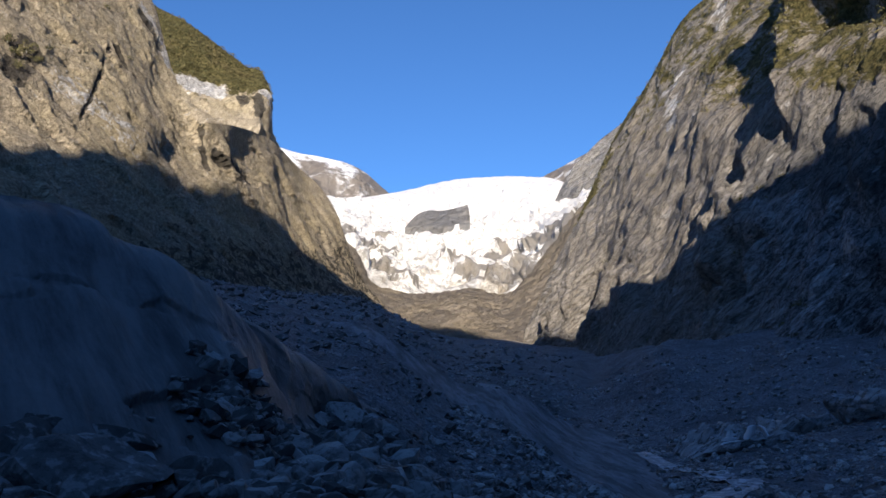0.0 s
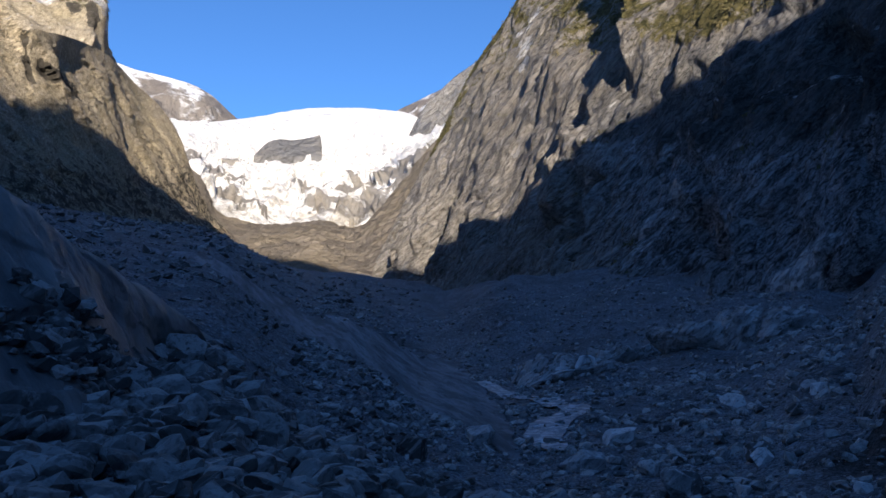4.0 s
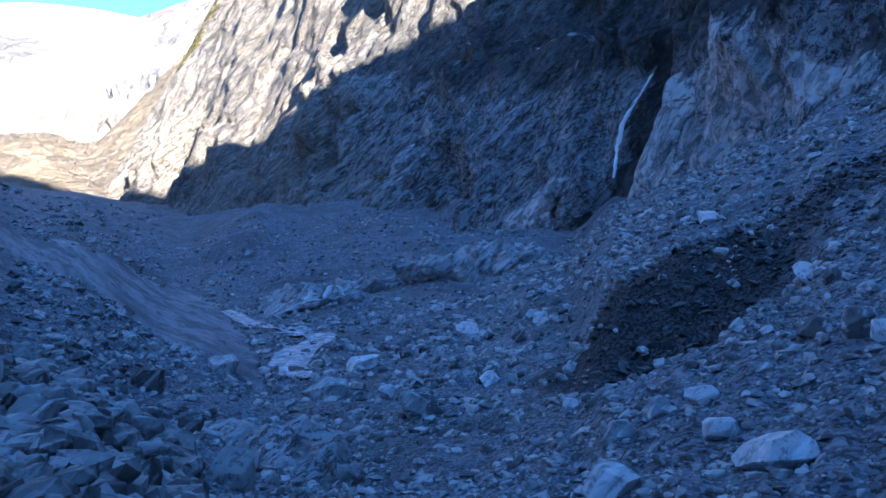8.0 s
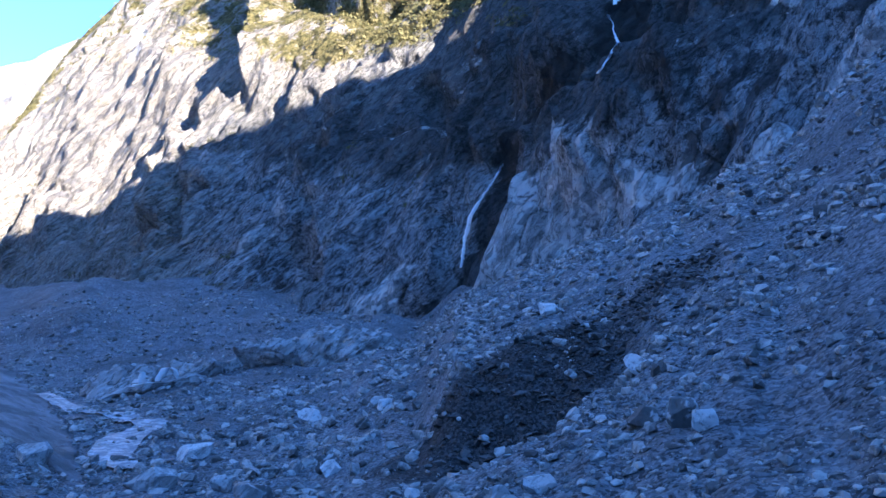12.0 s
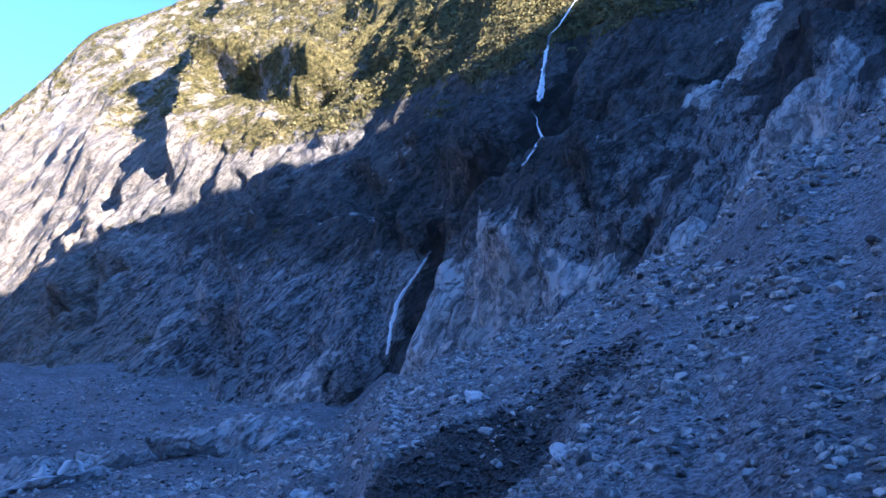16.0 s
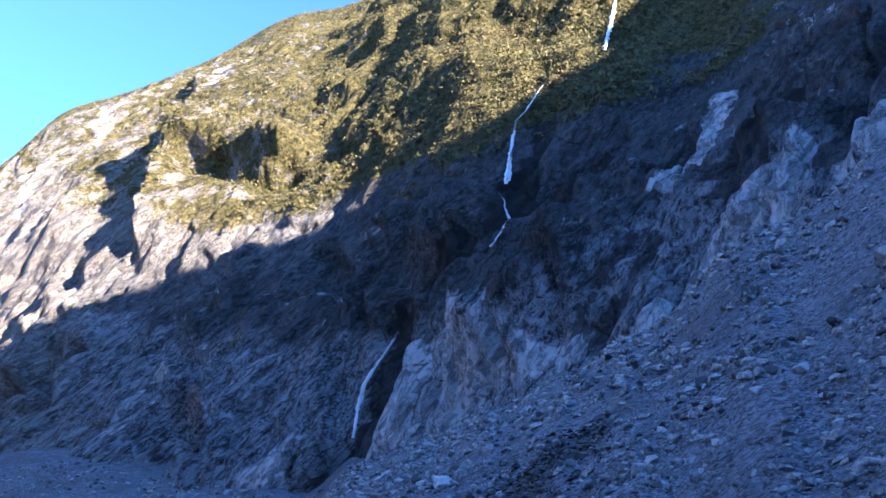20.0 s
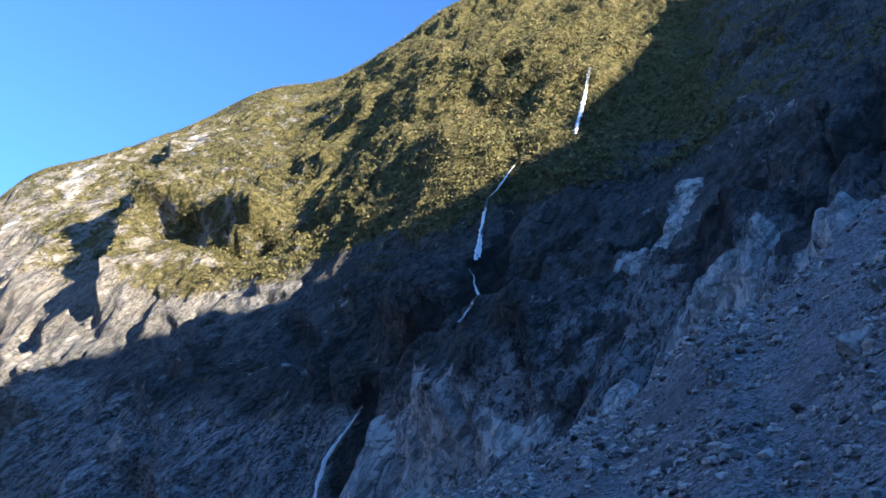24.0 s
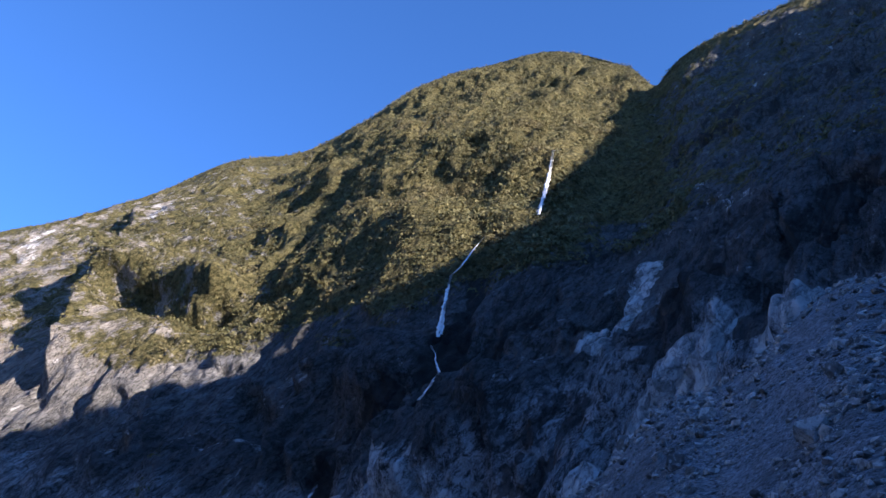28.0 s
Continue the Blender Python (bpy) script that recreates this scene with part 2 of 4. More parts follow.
    if marks:
        turf = k.step(k.math("ADD", k.mark("green"), k.math("MULTIPLY", k.math("SUBTRACT", k.noise(0.09, 9, 0.78), 0.5), 2.1)), 0.45, 0.6)
        c = k.mix(turf, c, k.mix(k.step(k.noise(0.5, 8, 0.8), 0.35, 0.65), (0.03, 0.033, 0.013), (0.17, 0.15, 0.066)))
    k.colour(c)
    facets = k.math("ADD", slab[0][2], k.math("ADD", slab[1][2], slab[2][2]))
    k.bump(k.math("ADD", k.math("MULTIPLY", facets, contrast), k.math("ADD", k.math("MULTIPLY", mid, 1.4), k.math("ADD", k.math("MULTIPLY", small, 0.8), k.math("ADD", k.math("MULTIPLY", thin, 0.7), k.math("MULTIPLY", k.math("ADD", joints, crack), -0.3))))), 1.0 / fine)
    return k.mat


CLIFF = cliff_material("cliff_rock", (0.27, 0.277, 0.288), (0.3, 0.3, 0.298), (0.05, 0.056, 0.058), contrast=1.2)
CLIFF_LEFT = cliff_material("tan_cliff_rock", (0.42, 0.37, 0.28), (0.5, 0.43, 0.265), (0.17, 0.148, 0.112), 0.4, 1.5, contrast=0.8)


BANK_AXES = (np.array((0.127, -0.977, -0.168)), np.array((0.992, 0.129, 0.0)), np.array((0.022, -0.167, 0.986)))


def scree_material(name, base):
    k = Nodes(name, 0.9)
    coarse, middle, gravel = k.cells(1.1), k.cells(3.6), k.cells(9.0)
    tones = [k.step(q.outputs["Color"], 0.28, 0.74) for q in (coarse, middle, gravel)]
    grit = k.noise(9, 7, 0.75)
    patch = k.noise(0.11, 7, 0.65)
    c = k.mix(tones[1], tuple(v * 0.3 for v in base), tuple(v * 1.9 for v in base))
    c = k.mix(0.35, c, k.mix(tones[0], tuple(v * 0.3 for v in base), tuple(v * 1.9 for v in base)))
    c = k.mix(0.4, c, k.mix(tones[2], tuple(v * 0.1 for v in base), tuple(v * 2.4 for v in base)))
    c = k.mix(k.math("MULTIPLY", k.step(patch, 0.45, 0.62), 0.45), c, tuple(v * 0.4 for v in base))
    c = k.mix(k.math("MULTIPLY", k.step(k.math("ADD", k.mark("darkened"), k.math("MULTIPLY", k.math("SUBTRACT", k.noise(0.7, 7, 0.75), 0.5), 1.2)), 0.35, 0.7), 0.93), c, k.mix(tones[2], (0.012, 0.012, 0.012), (0.06, 0.06, 0.06)))
    # ice-worn bedrock shows through in places, streaked down its slope
    flow = k.grain(0.14, BANK_AXES)
    worn, sheen = k.noise(0.3, 10, 0.72, flow), k.noise(1.3, 9, 0.72, flow)
    bare = k.step(k.math("ADD", k.mark("bare"), k.math("MULTIPLY", k.math("SUBTRACT", k.noise(0.2, 9, 0.75), 0.5), 1.5)), 0.4, 0.6)
    rock = k.mix(k.step(worn, 0.38, 0.62), tuple(v * 0.85 for v in base), tuple(v * 2.1 for v in base))
    rock = k.mix(k.math("MULTIPLY", k.step(sheen, 0.46, 0.36), 0.7), rock, tuple(v * 0.35 for v in base))
    c = k.mix(k.math("MULTIPLY", bare, 0.92), c, rock)
    k.colour(c)
    lumps = k.math("ADD", k.math("MULTIPLY", middle.outputs["Distance"], -0.5), k.math("MULTIPLY", coarse.outputs["Distance"], -0.9))
    loose = k.math("SUBTRACT", 1.0, k.math("MULTIPLY", bare, 0.85))
    k.bump(k.math("ADD", k.math("MULTIPLY", lumps, loose), k.math("ADD", k.math("MULTIPLY", grit, 0.3), k.math("MULTIPLY", k.math("MULTIPLY", k.math("ADD", worn, sheen), bare), 1.2))), 0.3)
    return k.mat


SCREE = scree_material("valley_scree", (0.148, 0.158, 0.172))


def plain_rock(name, base, each=True, bumpy=0.05):
    k = Nodes(name, 0.8)
    n = k.noise(5, 8, 0.72)
    layers = k.noise(3.5, 6, 0.6, k.grain(0.12))
    r = k.each() if each else k.island()
    c = k.mix(k.step(r, 0.0, 1.0), tuple(v * 0.35 for v in base), tuple(v * 1.9 for v in base))
    c = k.mix(k.math("MULTIPLY", k.step(n, 0.5, 0.36), 0.65), c, tuple(v * 0.3 for v in base))
    c = k.mix(k.math("MULTIPLY", k.step(layers, 0.52, 0.62), 0.6), c, tuple(min(1, v * 2.1) for v in base))
    c = k.mix(k.math("MULTIPLY", k.step(layers, 0.46, 0.38), 0.5), c, tuple(v * 0.3 for v in base))
    k.colour(c)
    k.bump(k.math("ADD", n, layers), bumpy)
    return k.mat


STONE = plain_rock("boulder_stone", (0.25, 0.25, 0.245))
RUBBLE = plain_rock("rubble_stone", (0.25, 0.25, 0.245), each=False)
PALE_STONE = plain_rock("pale_boulder_stone", (0.36, 0.362, 0.365))
DARK_STONE = plain_rock("dark_schist_block", (0.2, 0.2, 0.197))
DARK_RUBBLE = plain_rock("dark_schist_rubble", (0.2, 0.2, 0.197), each=False)

# ---- ground: one sheet round the stand, with the stream's channel and the scree on the right ----
COLUMNS = [-180, -120, -60, -35, -20, -8, 2, 10, 16, 22, 30, 38, 42, 47, 52, 57, 62, 72, 85, 110, 145, 180]
RINGS = {}
RINGS[0.05] = [6.3] * 22
RINGS[3] = [6.3, 6.3, 6.2, 6.2, 6.2, 6.2, 6.2, 6.2, 6.1, 6.1, 6.1, 6.0, 6.0, 6.0, 6.0, 6.0, 6.0, 6.1, 6.2, 6.3, 6.3, 6.3]
RINGS[6] = [6.3, 6.3, 6.2, 6.2, 6.0, 6.0, 6.2, 5.8, 5.6, 5.5, 5.5, 5.3, 5.2, 5.2, 5.1, 5.1, 5.1, 5.3, 5.6, 6.0, 6.2, 6.3]
RINGS[10] = [6.4, 6.3, 6.3, 6.4, 6.1, 5.8, 5.9, 5.0, 4.6, 4.4, 4.4, 4.2, 4.2, 4.3, 4.4, 4.5, 4.6, 4.9, 5.6, 6.4, 6.6, 6.4]
RINGS[15] = [6.8, 6.6, 6.8, 7.0, 6.4, 6.2, 5.3, 4.0, 3.4, 3.2, 3.2, 3.4, 3.7, 4.0, 4.4, 4.7, 5.2, 6.0, 7.5, 8.5, 7.5, 6.8]
RINGS[22] = [8.0, 8.0, 8.5, 8.3, 7.4, 6.5, 4.6, 3.0, 2.2, 2.0, 2.2, 3.0, 4.0, 4.8, 5.6, 6.4, 7.0, 8.8, 11, 12, 10, 8]
RINGS[27] = [9.5, 9.5, 10.5, 10, 8.3, 6.8, 4.3, 2.5, 1.6, 1.5, 1.9, 3.0, 4.25, 5.4, 6.6, 7.8, 8.8, 11, 13.6, 15, 12, 9.5]
RINGS[31] = [11, 11, 12, 11, 9, 7, 4.2, 2.2, 1.2, 1.2, 1.8, 2.9, 3.4, 4.9, 7.0, 8.9, 10, 12.8, 16, 18, 14, 11]
RINGS[35] = [13, 13, 14, 13, 10.5, 7.6, 4.2, 1.8, 0.9, 1.0, 1.7, 3.0, 3.3, 4.6, 6.8, 9.6, 11.5, 14.6, 18.8, 21, 17, 13]
RINGS[40] = [16, 16, 17, 16, 12, 8.5, 4.2, 1.5, 0.6, 0.8, 1.7, 3.3, 7.2, 8.6, 9.2, 11.5, 13.5, 17, 22, 25, 20, 16]
RINGS[48] = [20, 20, 21, 19, 14.5, 9.8, 4.6, 1.4, 0.5, 0.8, 1.9, 4.2, 8.6, 10.4, 11.5, 13.8, 16, 21, 27, 31, 26, 20]
RINGS[58] = [25, 25, 20, 19, 15, 10, 5.1, 1.6, 0.6, 1.1, 2.4, 5.4, 10, 12.2, 14.6, 16.8, 19.5, 27, 34, 39, 33, 25]
RINGS[75] = [35, 35, 25, 24, 19, 13.5, 6.5, 2.2, 1.5, 2.0, 3.5, 7.7, 12.5, 15.5, 19, 22, 26, 36, 45, 50, 45, 35]
RINGS[105] = [55, 55, 34, 32, 24, 18, 9, 3.0, 2.3, 4.0, 5.5, 9.5, 16, 20, 24, 29, 34, 46, 56, 62, 60, 55]
RINGS[150] = [80, 80, 45, 42, 34, 26, 14, 6, 7, 9, 11.5, 13.5, 22, 28, 34, 40, 46, 58, 70, 78, 78, 80]
RINGS[230] = [120, 120, 64, 60, 50, 42, 25, 18, 29, 31, 31, 33, 34, 40, 50, 58, 66, 80, 95, 110, 115, 120]
RINGS[330] = [150, 150, 85, 80, 70, 60, 39, 33, 38, 42, 44, 38, 44, 50, 60, 70, 80, 95, 110, 130, 145, 150]
RINGS[450] = [160, 160, 100, 95, 85, 72, 53, 47, 52, 56, 56, 50, 54, 60, 70, 80, 90, 110, 130, 150, 160, 160]
RINGS[800] = [170, 170, 120, 115, 110, 100, 84, 76, 82, 85, 85, 85, 90, 95, 100, 110, 120, 140, 160, 170, 170, 170]
RINGS[4500] = [170, 170, 120, 115, 110, 100, 84, 76, 82, 85, 85, 85, 90, 95, 100, 110, 120, 140, 160, 170, 170, 170]

reach = np.array(sorted(RINGS))
heights = np.array([RINGS[r] for r in reach])


def column_weights(b):
    cols = np.array(COLUMNS, float)
    return spline(cols, np.eye(len(cols)), b)


RING_B = np.concatenate([np.linspace(-180, -62, 50)[:-1], np.linspace(-62, 100, 580)[:-1], np.linspace(100, 180, 36)])
RING_R = np.concatenate([np.geomspace(0.05, 4, 16)[:-1], np.geomspace(4, 140, 260)[:-1], np.geomspace(140, 4500, 60)])
by_ring = spline(np.log(reach), heights, np.log(RING_R))
ground_z = by_ring @ column_weights(RING_B).T
gx = RING_R[:, None] * np.sin(np.radians(RING_B))[None]
gy = RING_R[:, None] * np.cos(np.radians(RING_B))[None]
flat = np.stack([gx, gy, np.zeros_like(gx)], -1).reshape(-1, 3)
ease = np.clip((RING_R - 3) / 12, 0, 1)[:, None]
lumps = 0.9 * fbm(flat * 0.09, 3).reshape(gx.shape) * np.clip((RING_R - 12) / 50, 0, 1)[:, None]
lumps += 0.30 * fbm(flat * 0.5, 3).reshape(gx.shape) * ease + 0.10 * fbm(flat * 2.1, 3).reshape(gx.shape) * ease
lumps += 7 * fbm(flat * 0.02 + 5, 4).reshape(gx.shape) * np.clip((RING_R - 125) / 60, 0, 1)[:, None] * np.clip((RING_B - 3) / 5, 0, 1)[None] * np.clip((44 - RING_B) / 8, 0, 1)[None]
ground_z = ground_z + lumps
ground = np.stack([gx, gy, ground_z], -1)


def ground_at(x, y):
    """The ground's height at places x, y."""
    x, y = np.asarray(x, float), np.asarray(y, float)
    r, b = np.hypot(x, y), np.degrees(np.arctan2(x, y))
    fr = np.interp(np.log(r), np.log(RING_R), np.arange(len(RING_R)))
    fb = np.interp(b, RING_B, np.arange(len(RING_B)))
    i, j = np.minimum(fr.astype(int), len(RING_R) - 2), np.minimum(fb.astype(int), len(RING_B) - 2)
    u, v = fr - i, fb - j
    z = ground_z
    return (1 - u) * (1 - v) * z[i, j] + u * (1 - v) * z[i + 1, j] + (1 - u) * v * z[i, j + 1] + u * v * z[i + 1, j + 1]


def near_line(x, y, line):
    """The distance of places x, y from a line of points."""
    best = np.full(np.shape(x), 1e9)
    for (ax, ay), (bx, by) in zip(line[:-1], line[1:]):
        t = np.clip(((x - ax) * (bx - ax) + (y - ay) * (by - ay)) / ((bx - ax) ** 2 + (by - ay) ** 2), 0, 1)
        best = np.minimum(best, np.hypot(x - ax - t * (bx - ax), y - ay - t * (by - ay)))
    return best


HOLLOW = [site(b, 0, r)[:2] for b, r in ((41.5, 37), (44, 37.5), (48, 39), (53, 42), (58, 46))]
# Ground darkened along the hollow, weaker along its far stretch.
darkened = np.clip(1.5 - near_line(gx, gy, HOLLOW[:3]) / 4.2, 0, 1)
darkened = np.maximum(darkened, np.clip(1.1 - near_line(gx, gy, HOLLOW[2:]) / 4.5, 0, 0.55))
darkened = np.concatenate([darkened[:1], darkened])


def bare_rock(x, y):
    """Where bedrock shows in the ground, 0 to 1: the stream's far bank, and patches on the debris fan below the far wall."""
    r, b = np.hypot(x, y), np.degrees(np.arctan2(x, y))
    bank = np.clip((16.8 - 0.05 * (r - 58) - b) / 1.5, 0, 1) * np.clip((b - 16.8 + 0.26 * (r - 42)) / 2.5, 0, 1) * np.clip((r - 47) / 6, 0, 1) * np.clip((175 - r) / 30, 0, 1)
    fan = np.zeros(np.shape(x))
    for cb, cr, wb, wr in ((14.3, 178, 2.2, 18), (12.0, 225, 1.8, 22), (20.5, 112, 3.0, 10), (26, 124, 3.5, 8), (23, 62, 2.5, 5), (27, 68, 2.2, 4)):
        fan = np.maximum(fan, np.clip(1.0 - ((b - cb) / wb) ** 2 - ((r - cr) / wr) ** 2, 0, 0.45))
    return np.maximum(bank, fan)


bare = bare_rock(gx, gy)
bare = np.concatenate([bare[:1], bare])
ground = np.concatenate([np.zeros_like(ground[:1]) + (0, 0, 6.3), ground])
sheet_object("ground", ground, SCREE, "grey gravel and scree of the valley floor", "ground", marks={"darkened": darkened, "bare": bare})

# ---- the big wall on the right ----
CREST = [(5.5, 6, 470), (7.5, 10, 510), (10, 14.5, 560), (13.6, 20.9, 620), (16.1, 24, 640), (18.4, 27.2, 650), (21.9, 29.2, 650), (28.7, 33.1, 640),
         (33.9, 36.4, 610), (40, 38.1, 580), (45.4, 40.9, 540), (50.7, 43.8, 500), (57.5, 45.3, 460), (65.7, 45.8, 430), (71.5, 44.0, 392), (74.0, 42.6, 352),
         (77.2, 44.2, 340), (84.2, 45.0, 328), (95.5, 44.8, 318), (105, 41, 300), (118, 36, 280)]
FOOT = [(5, 4, 455), (6.5, 3.5, 430), (8.5, 2.5, 370), (11, 2, 320), (14, 2, 272), (18, 2, 236), (22, 1.5, 208), (27, 1, 188), (31, -1.5, 170), (36, -1, 155),
        (41, 0, 143), (47, 3, 129), (53, 6, 115), (59, 9, 102), (64.5, 12, 92), (69, 16, 85), (75, 19, 78), (84, 23, 72), (95, 25, 70), (105, 25, 70), (118, 25, 70)]
crest = np.array([site(*q) for q in CREST])
foot = np.array([site(*q) for q in FOOT])
lower = np.interp([q[0] for q in CREST], [45, 60, 72], [0.5, 0.44, 0.34])[:, None]
knee = foot + (crest - foot) * np.hstack([lower * 0 + 0.4, lower * 0 + 0.4, lower])
behind = crest * (1.25, 1.25, 0.8)
span = np.unwrap(np.arctan2(behind[:, 0], behind[:, 1]))
span = np.maximum(np.abs(np.diff(span)), 0.008)
near_end = span[:18].sum() / span.sum()
RIGHT_U = np.concatenate([np.linspace(0, near_end, 960)[:-1], np.linspace(near_end, 1, 14)])
RIGHT_V = np.concatenate([np.linspace(0, 0.93, 530)[:-1], np.linspace(0.93, 1, 8)])
right = loft([foot, knee, crest, behind], [0, 0.5, 0.93, 1], RIGHT_U, RIGHT_V)
flatp = right.reshape(-1, 3)
level = RIGHT_V[:, None]
taper = np.clip((0.93 - level) / 0.10, 0.1, 1) * np.clip(level / 0.04, 0, 1)
size = np.clip(np.linalg.norm(right[:, :, :2], axis=2) / 300, 0.55, 1.5)
shape = right.shape[:2]
ribs = fbm(flatp * (0.014, 0.014, 0.005), 3, True).reshape(shape) * 9 * size
slabs = fbm(grained(flatp, 0.3) * 0.035, 4, True).reshape(shape) * 6 * size
cracks = fbm(grained(flatp, 0.2) * 0.16, 4, True).reshape(shape) * 1.5 * size


def shingled(p, period, wander):
    """Overlapping plates of layered rock: a saw across the grain that wanders, 0 to 1, sharp on one side."""
    s = (p @ LEVEL + 0.35 * (p @ ACROSS)) / period + wander * fbm(grained(p, 0.15) * (0.35 / period), 3)
    s = s - np.floor(s)
    return np.where(s < 0.82, s / 0.82, (1 - s) / 0.18)


plates = shingled(flatp, 15.0, 1.8).reshape(shape) * 3.4 * size + shingled(flatp, 5.2, 1.6).reshape(shape) * 1.3 * np.minimum(size, 1) + shingled(flatp, 2.1, 1.4).reshape(shape) * 0.45
warp = fbm(flatp * 0.03, 3)[:, None] * 7
blocks_big, joint_big = cells((grained(flatp, 0.4) + warp) / 17, 3.0)
blocks_small, joint_small = cells((grained(flatp, 0.35) + warp) / 5.2, 3.2)
blocky = (blocks_big * 1.7 - 2.0 * np.clip(0.12 - joint_big, 0, 1) / 0.12).reshape(shape) * size
blocks_huge, joint_huge = cells((grained(flatp, 0.45) + warp * 2) / 38, 2.2)
blocky += (blocks_huge * 3.2 - 2.5 * np.clip(0.08 - joint_huge, 0, 1) / 0.08).reshape(shape) * size
blocky += (blocks_small * 0.65 - 0.7 * np.clip(0.12 - joint_small, 0, 1) / 0.12).reshape(shape) * np.minimum(size * 1.3, 1)
def pick(sheet, bearing, rise):
    """The place on a sheet that is seen at that bearing and rise from the stand: the index of its nearest corner."""
    q = sheet - (0, 0, EYE)
    d = np.array(site(bearing, rise, 1.0)) - (0, 0, EYE)
    d /= np.linalg.norm(d)
    c = (q @ d) / np.linalg.norm(q, axis=2)
    c[int(0.97 * len(c)):] = -1
    return np.unravel_index(np.argmax(c), c.shape)


def along(sheet, lines, ragged=0.5):
    """Marks along lines on a sheet, each from bearing and rise to bearing and rise, with a half width in metres and a strength."""
    flat_places = sheet.reshape(-1, 3)
    rough = 1 + ragged * fbm(grained(flat_places, 0.4) * 0.22, 3)
    total = np.zeros(len(flat_places))
    for b1, e1, b2, e2, r, s in lines:
        a, b = sheet[pick(sheet, b1, e1)], sheet[pick(sheet, b2, e2)]
        w = b - a
        t = np.clip((flat_places - a) @ w / max(w @ w, 1e-6), 0, 1)
        d = np.linalg.norm(flat_places - a - t[:, None] * w, axis=1) * rough
        total = np.maximum(total, np.clip(1.7 * s * np.exp(-((d / r) ** 2)) - 0.15, 0, s))
    return total.reshape(sheet.shape[:2])


PALE_LINES = [(65.7, 23.8, 69.3, 28.1, 3, 0.75), (69.3, 28.1, 70.8, 30.1, 2.5, 0.75), (71.4, 21.6, 73.6, 25.4, 5, 0.9), (73.6, 25.4, 76.3, 26.0, 4.5, 0.9), (63.1, 14.3, 66.9, 17.9, 3.5, 1), (66.9, 17.9, 69.2, 21.2, 3, 1),
              (55.1, 12.0, 57.7, 13.3, 3, 1), (40.6, 3.3, 45.4, 9.0, 5, 0.75), (33.3, 0.5, 37.3, 5.6, 4, 0.7), (17.0, 20.7, 19.1, 25.6, 7, 0.35), (20.9, 26.7, 22.2, 28.8, 7, 0.4)]
PALE_LINES += [(43.2, 7.5, 51.3, 11.0, 9, 0.75), (44.5, 10.5, 50, 13.5, 6, 0.7), (29.5, 31.2, 30.3, 32.4, 6, 0.35), (36.7, 16.2, 40.1, 18.0, 3, 0.42), (25.1, 7.5, 27.8, 10.8, 5, 0.3), (73.3, 35.6, 79.7, 33.6, 5, 0.16), (75.3, 32.1, 76.6, 29.8, 4, 0.22), (78.5, 25.2, 81.4, 25.8, 4, 1)]
DARK_LINES = [(40.5, 4.8, 43.7, 11.4, 4, 1), (37.5, 1.7, 40.9, 5.7, 4, 0.9), (52.9, 20.9, 54.3, 25.0, 4.5, 1), (54.3, 25.0, 56.5, 31.6, 4, 0.8), (59.8, 14.9, 63.1, 20.3, 6, 0.5), (70.1, 25.3, 74.3, 29.7, 6, 0.9),
              (50.6, 20.2, 44.5, 15.2, 3.5, 0.9), (34.9, 12.4, 37.0, 10.8, 5, 0.2), (28.4, 4.6, 27.0, 7.6, 5, 0.45), (57.2, 19.5, 59.5, 16.1, 4, 0.5)]
DARK_LINES += [(56.5, 24.0, 59.8, 26.6, 7, 0.6), (42.5, 9.8, 44.1, 13.9, 3, 1), (76.2, 37.9, 80.1, 39.9, 8, 0.7), (82.0, 30.8, 86.2, 33.7, 8, 0.7), (69.8, 23.1, 72.3, 27.6, 5, 0.8), (76.1, 25.5, 78.5, 28.7, 4, 0.9), (70, 36, 88, 40, 17, 0.5), (74, 31.5, 88, 33.5, 11, 0.46), (60, 28, 68, 32, 10, 0.42)]
pale = along(right, PALE_LINES)
gully = along(right, DARK_LINES)
bulge = along(right, [(53.5, 16.5, 56.5, 18.5, 13, 1), (46.8, 22.6, 50.4, 21.8, 9, 0.8), (43.2, 17.6, 44.2, 16.0, 5, 0.6)], 0.3)
overhang = along(right, [(28.5, 27.0, 31.5, 27.4, 12, 1), (31.5, 27.4, 34.6, 27.1, 12, 1)], 0.3) - along(right, [(28.5, 25.4, 31.5, 25.8, 9, 1), (31.5, 25.8, 34.6, 25.5, 9, 1)], 0.3)
recess = along(right, [(20.9, 13.5, 20.2, 8.5, 4, 1), (29.9, 8.5, 31.5, 5.0, 5, 1), (28.2, 9.0, 29.9, 8.5, 4, 0.8), (20.6, 17.6, 21.4, 15.6, 4, 1), (38.2, 20.6, 40.5, 17.4, 3.5, 0.8), (46.2, 26.8, 47.6, 24.0, 4, 0.6)], 0.4)
# a buttress that stands out to the near side of a line up the wall
bearing = np.degrees(np.arctan2(right[:, :, 0], right[:, :, 1]))
rise = np.degrees(np.arctan2(right[:, :, 2] - EYE, np.hypot(right[:, :, 0], right[:, :, 1])))
edge_line = np.interp(rise, [17, 20.7, 24.3, 26.2, 29, 30.6, 34], [25.2, 25.6, 26.4, 27.2, 27.6, 28.0, 29])
past = bearing - edge_line
buttress = np.clip(past / 0.7 + 0.5, 0, 1) * np.exp(-np.clip(past, 0, None) / 3.5) * np.clip((rise - 17.5) / 3, 0, 1) * np.clip((33 - rise) / 3, 0, 1)
high = np.clip((right[:, :, 2] - 70) / 40, 0, 1)
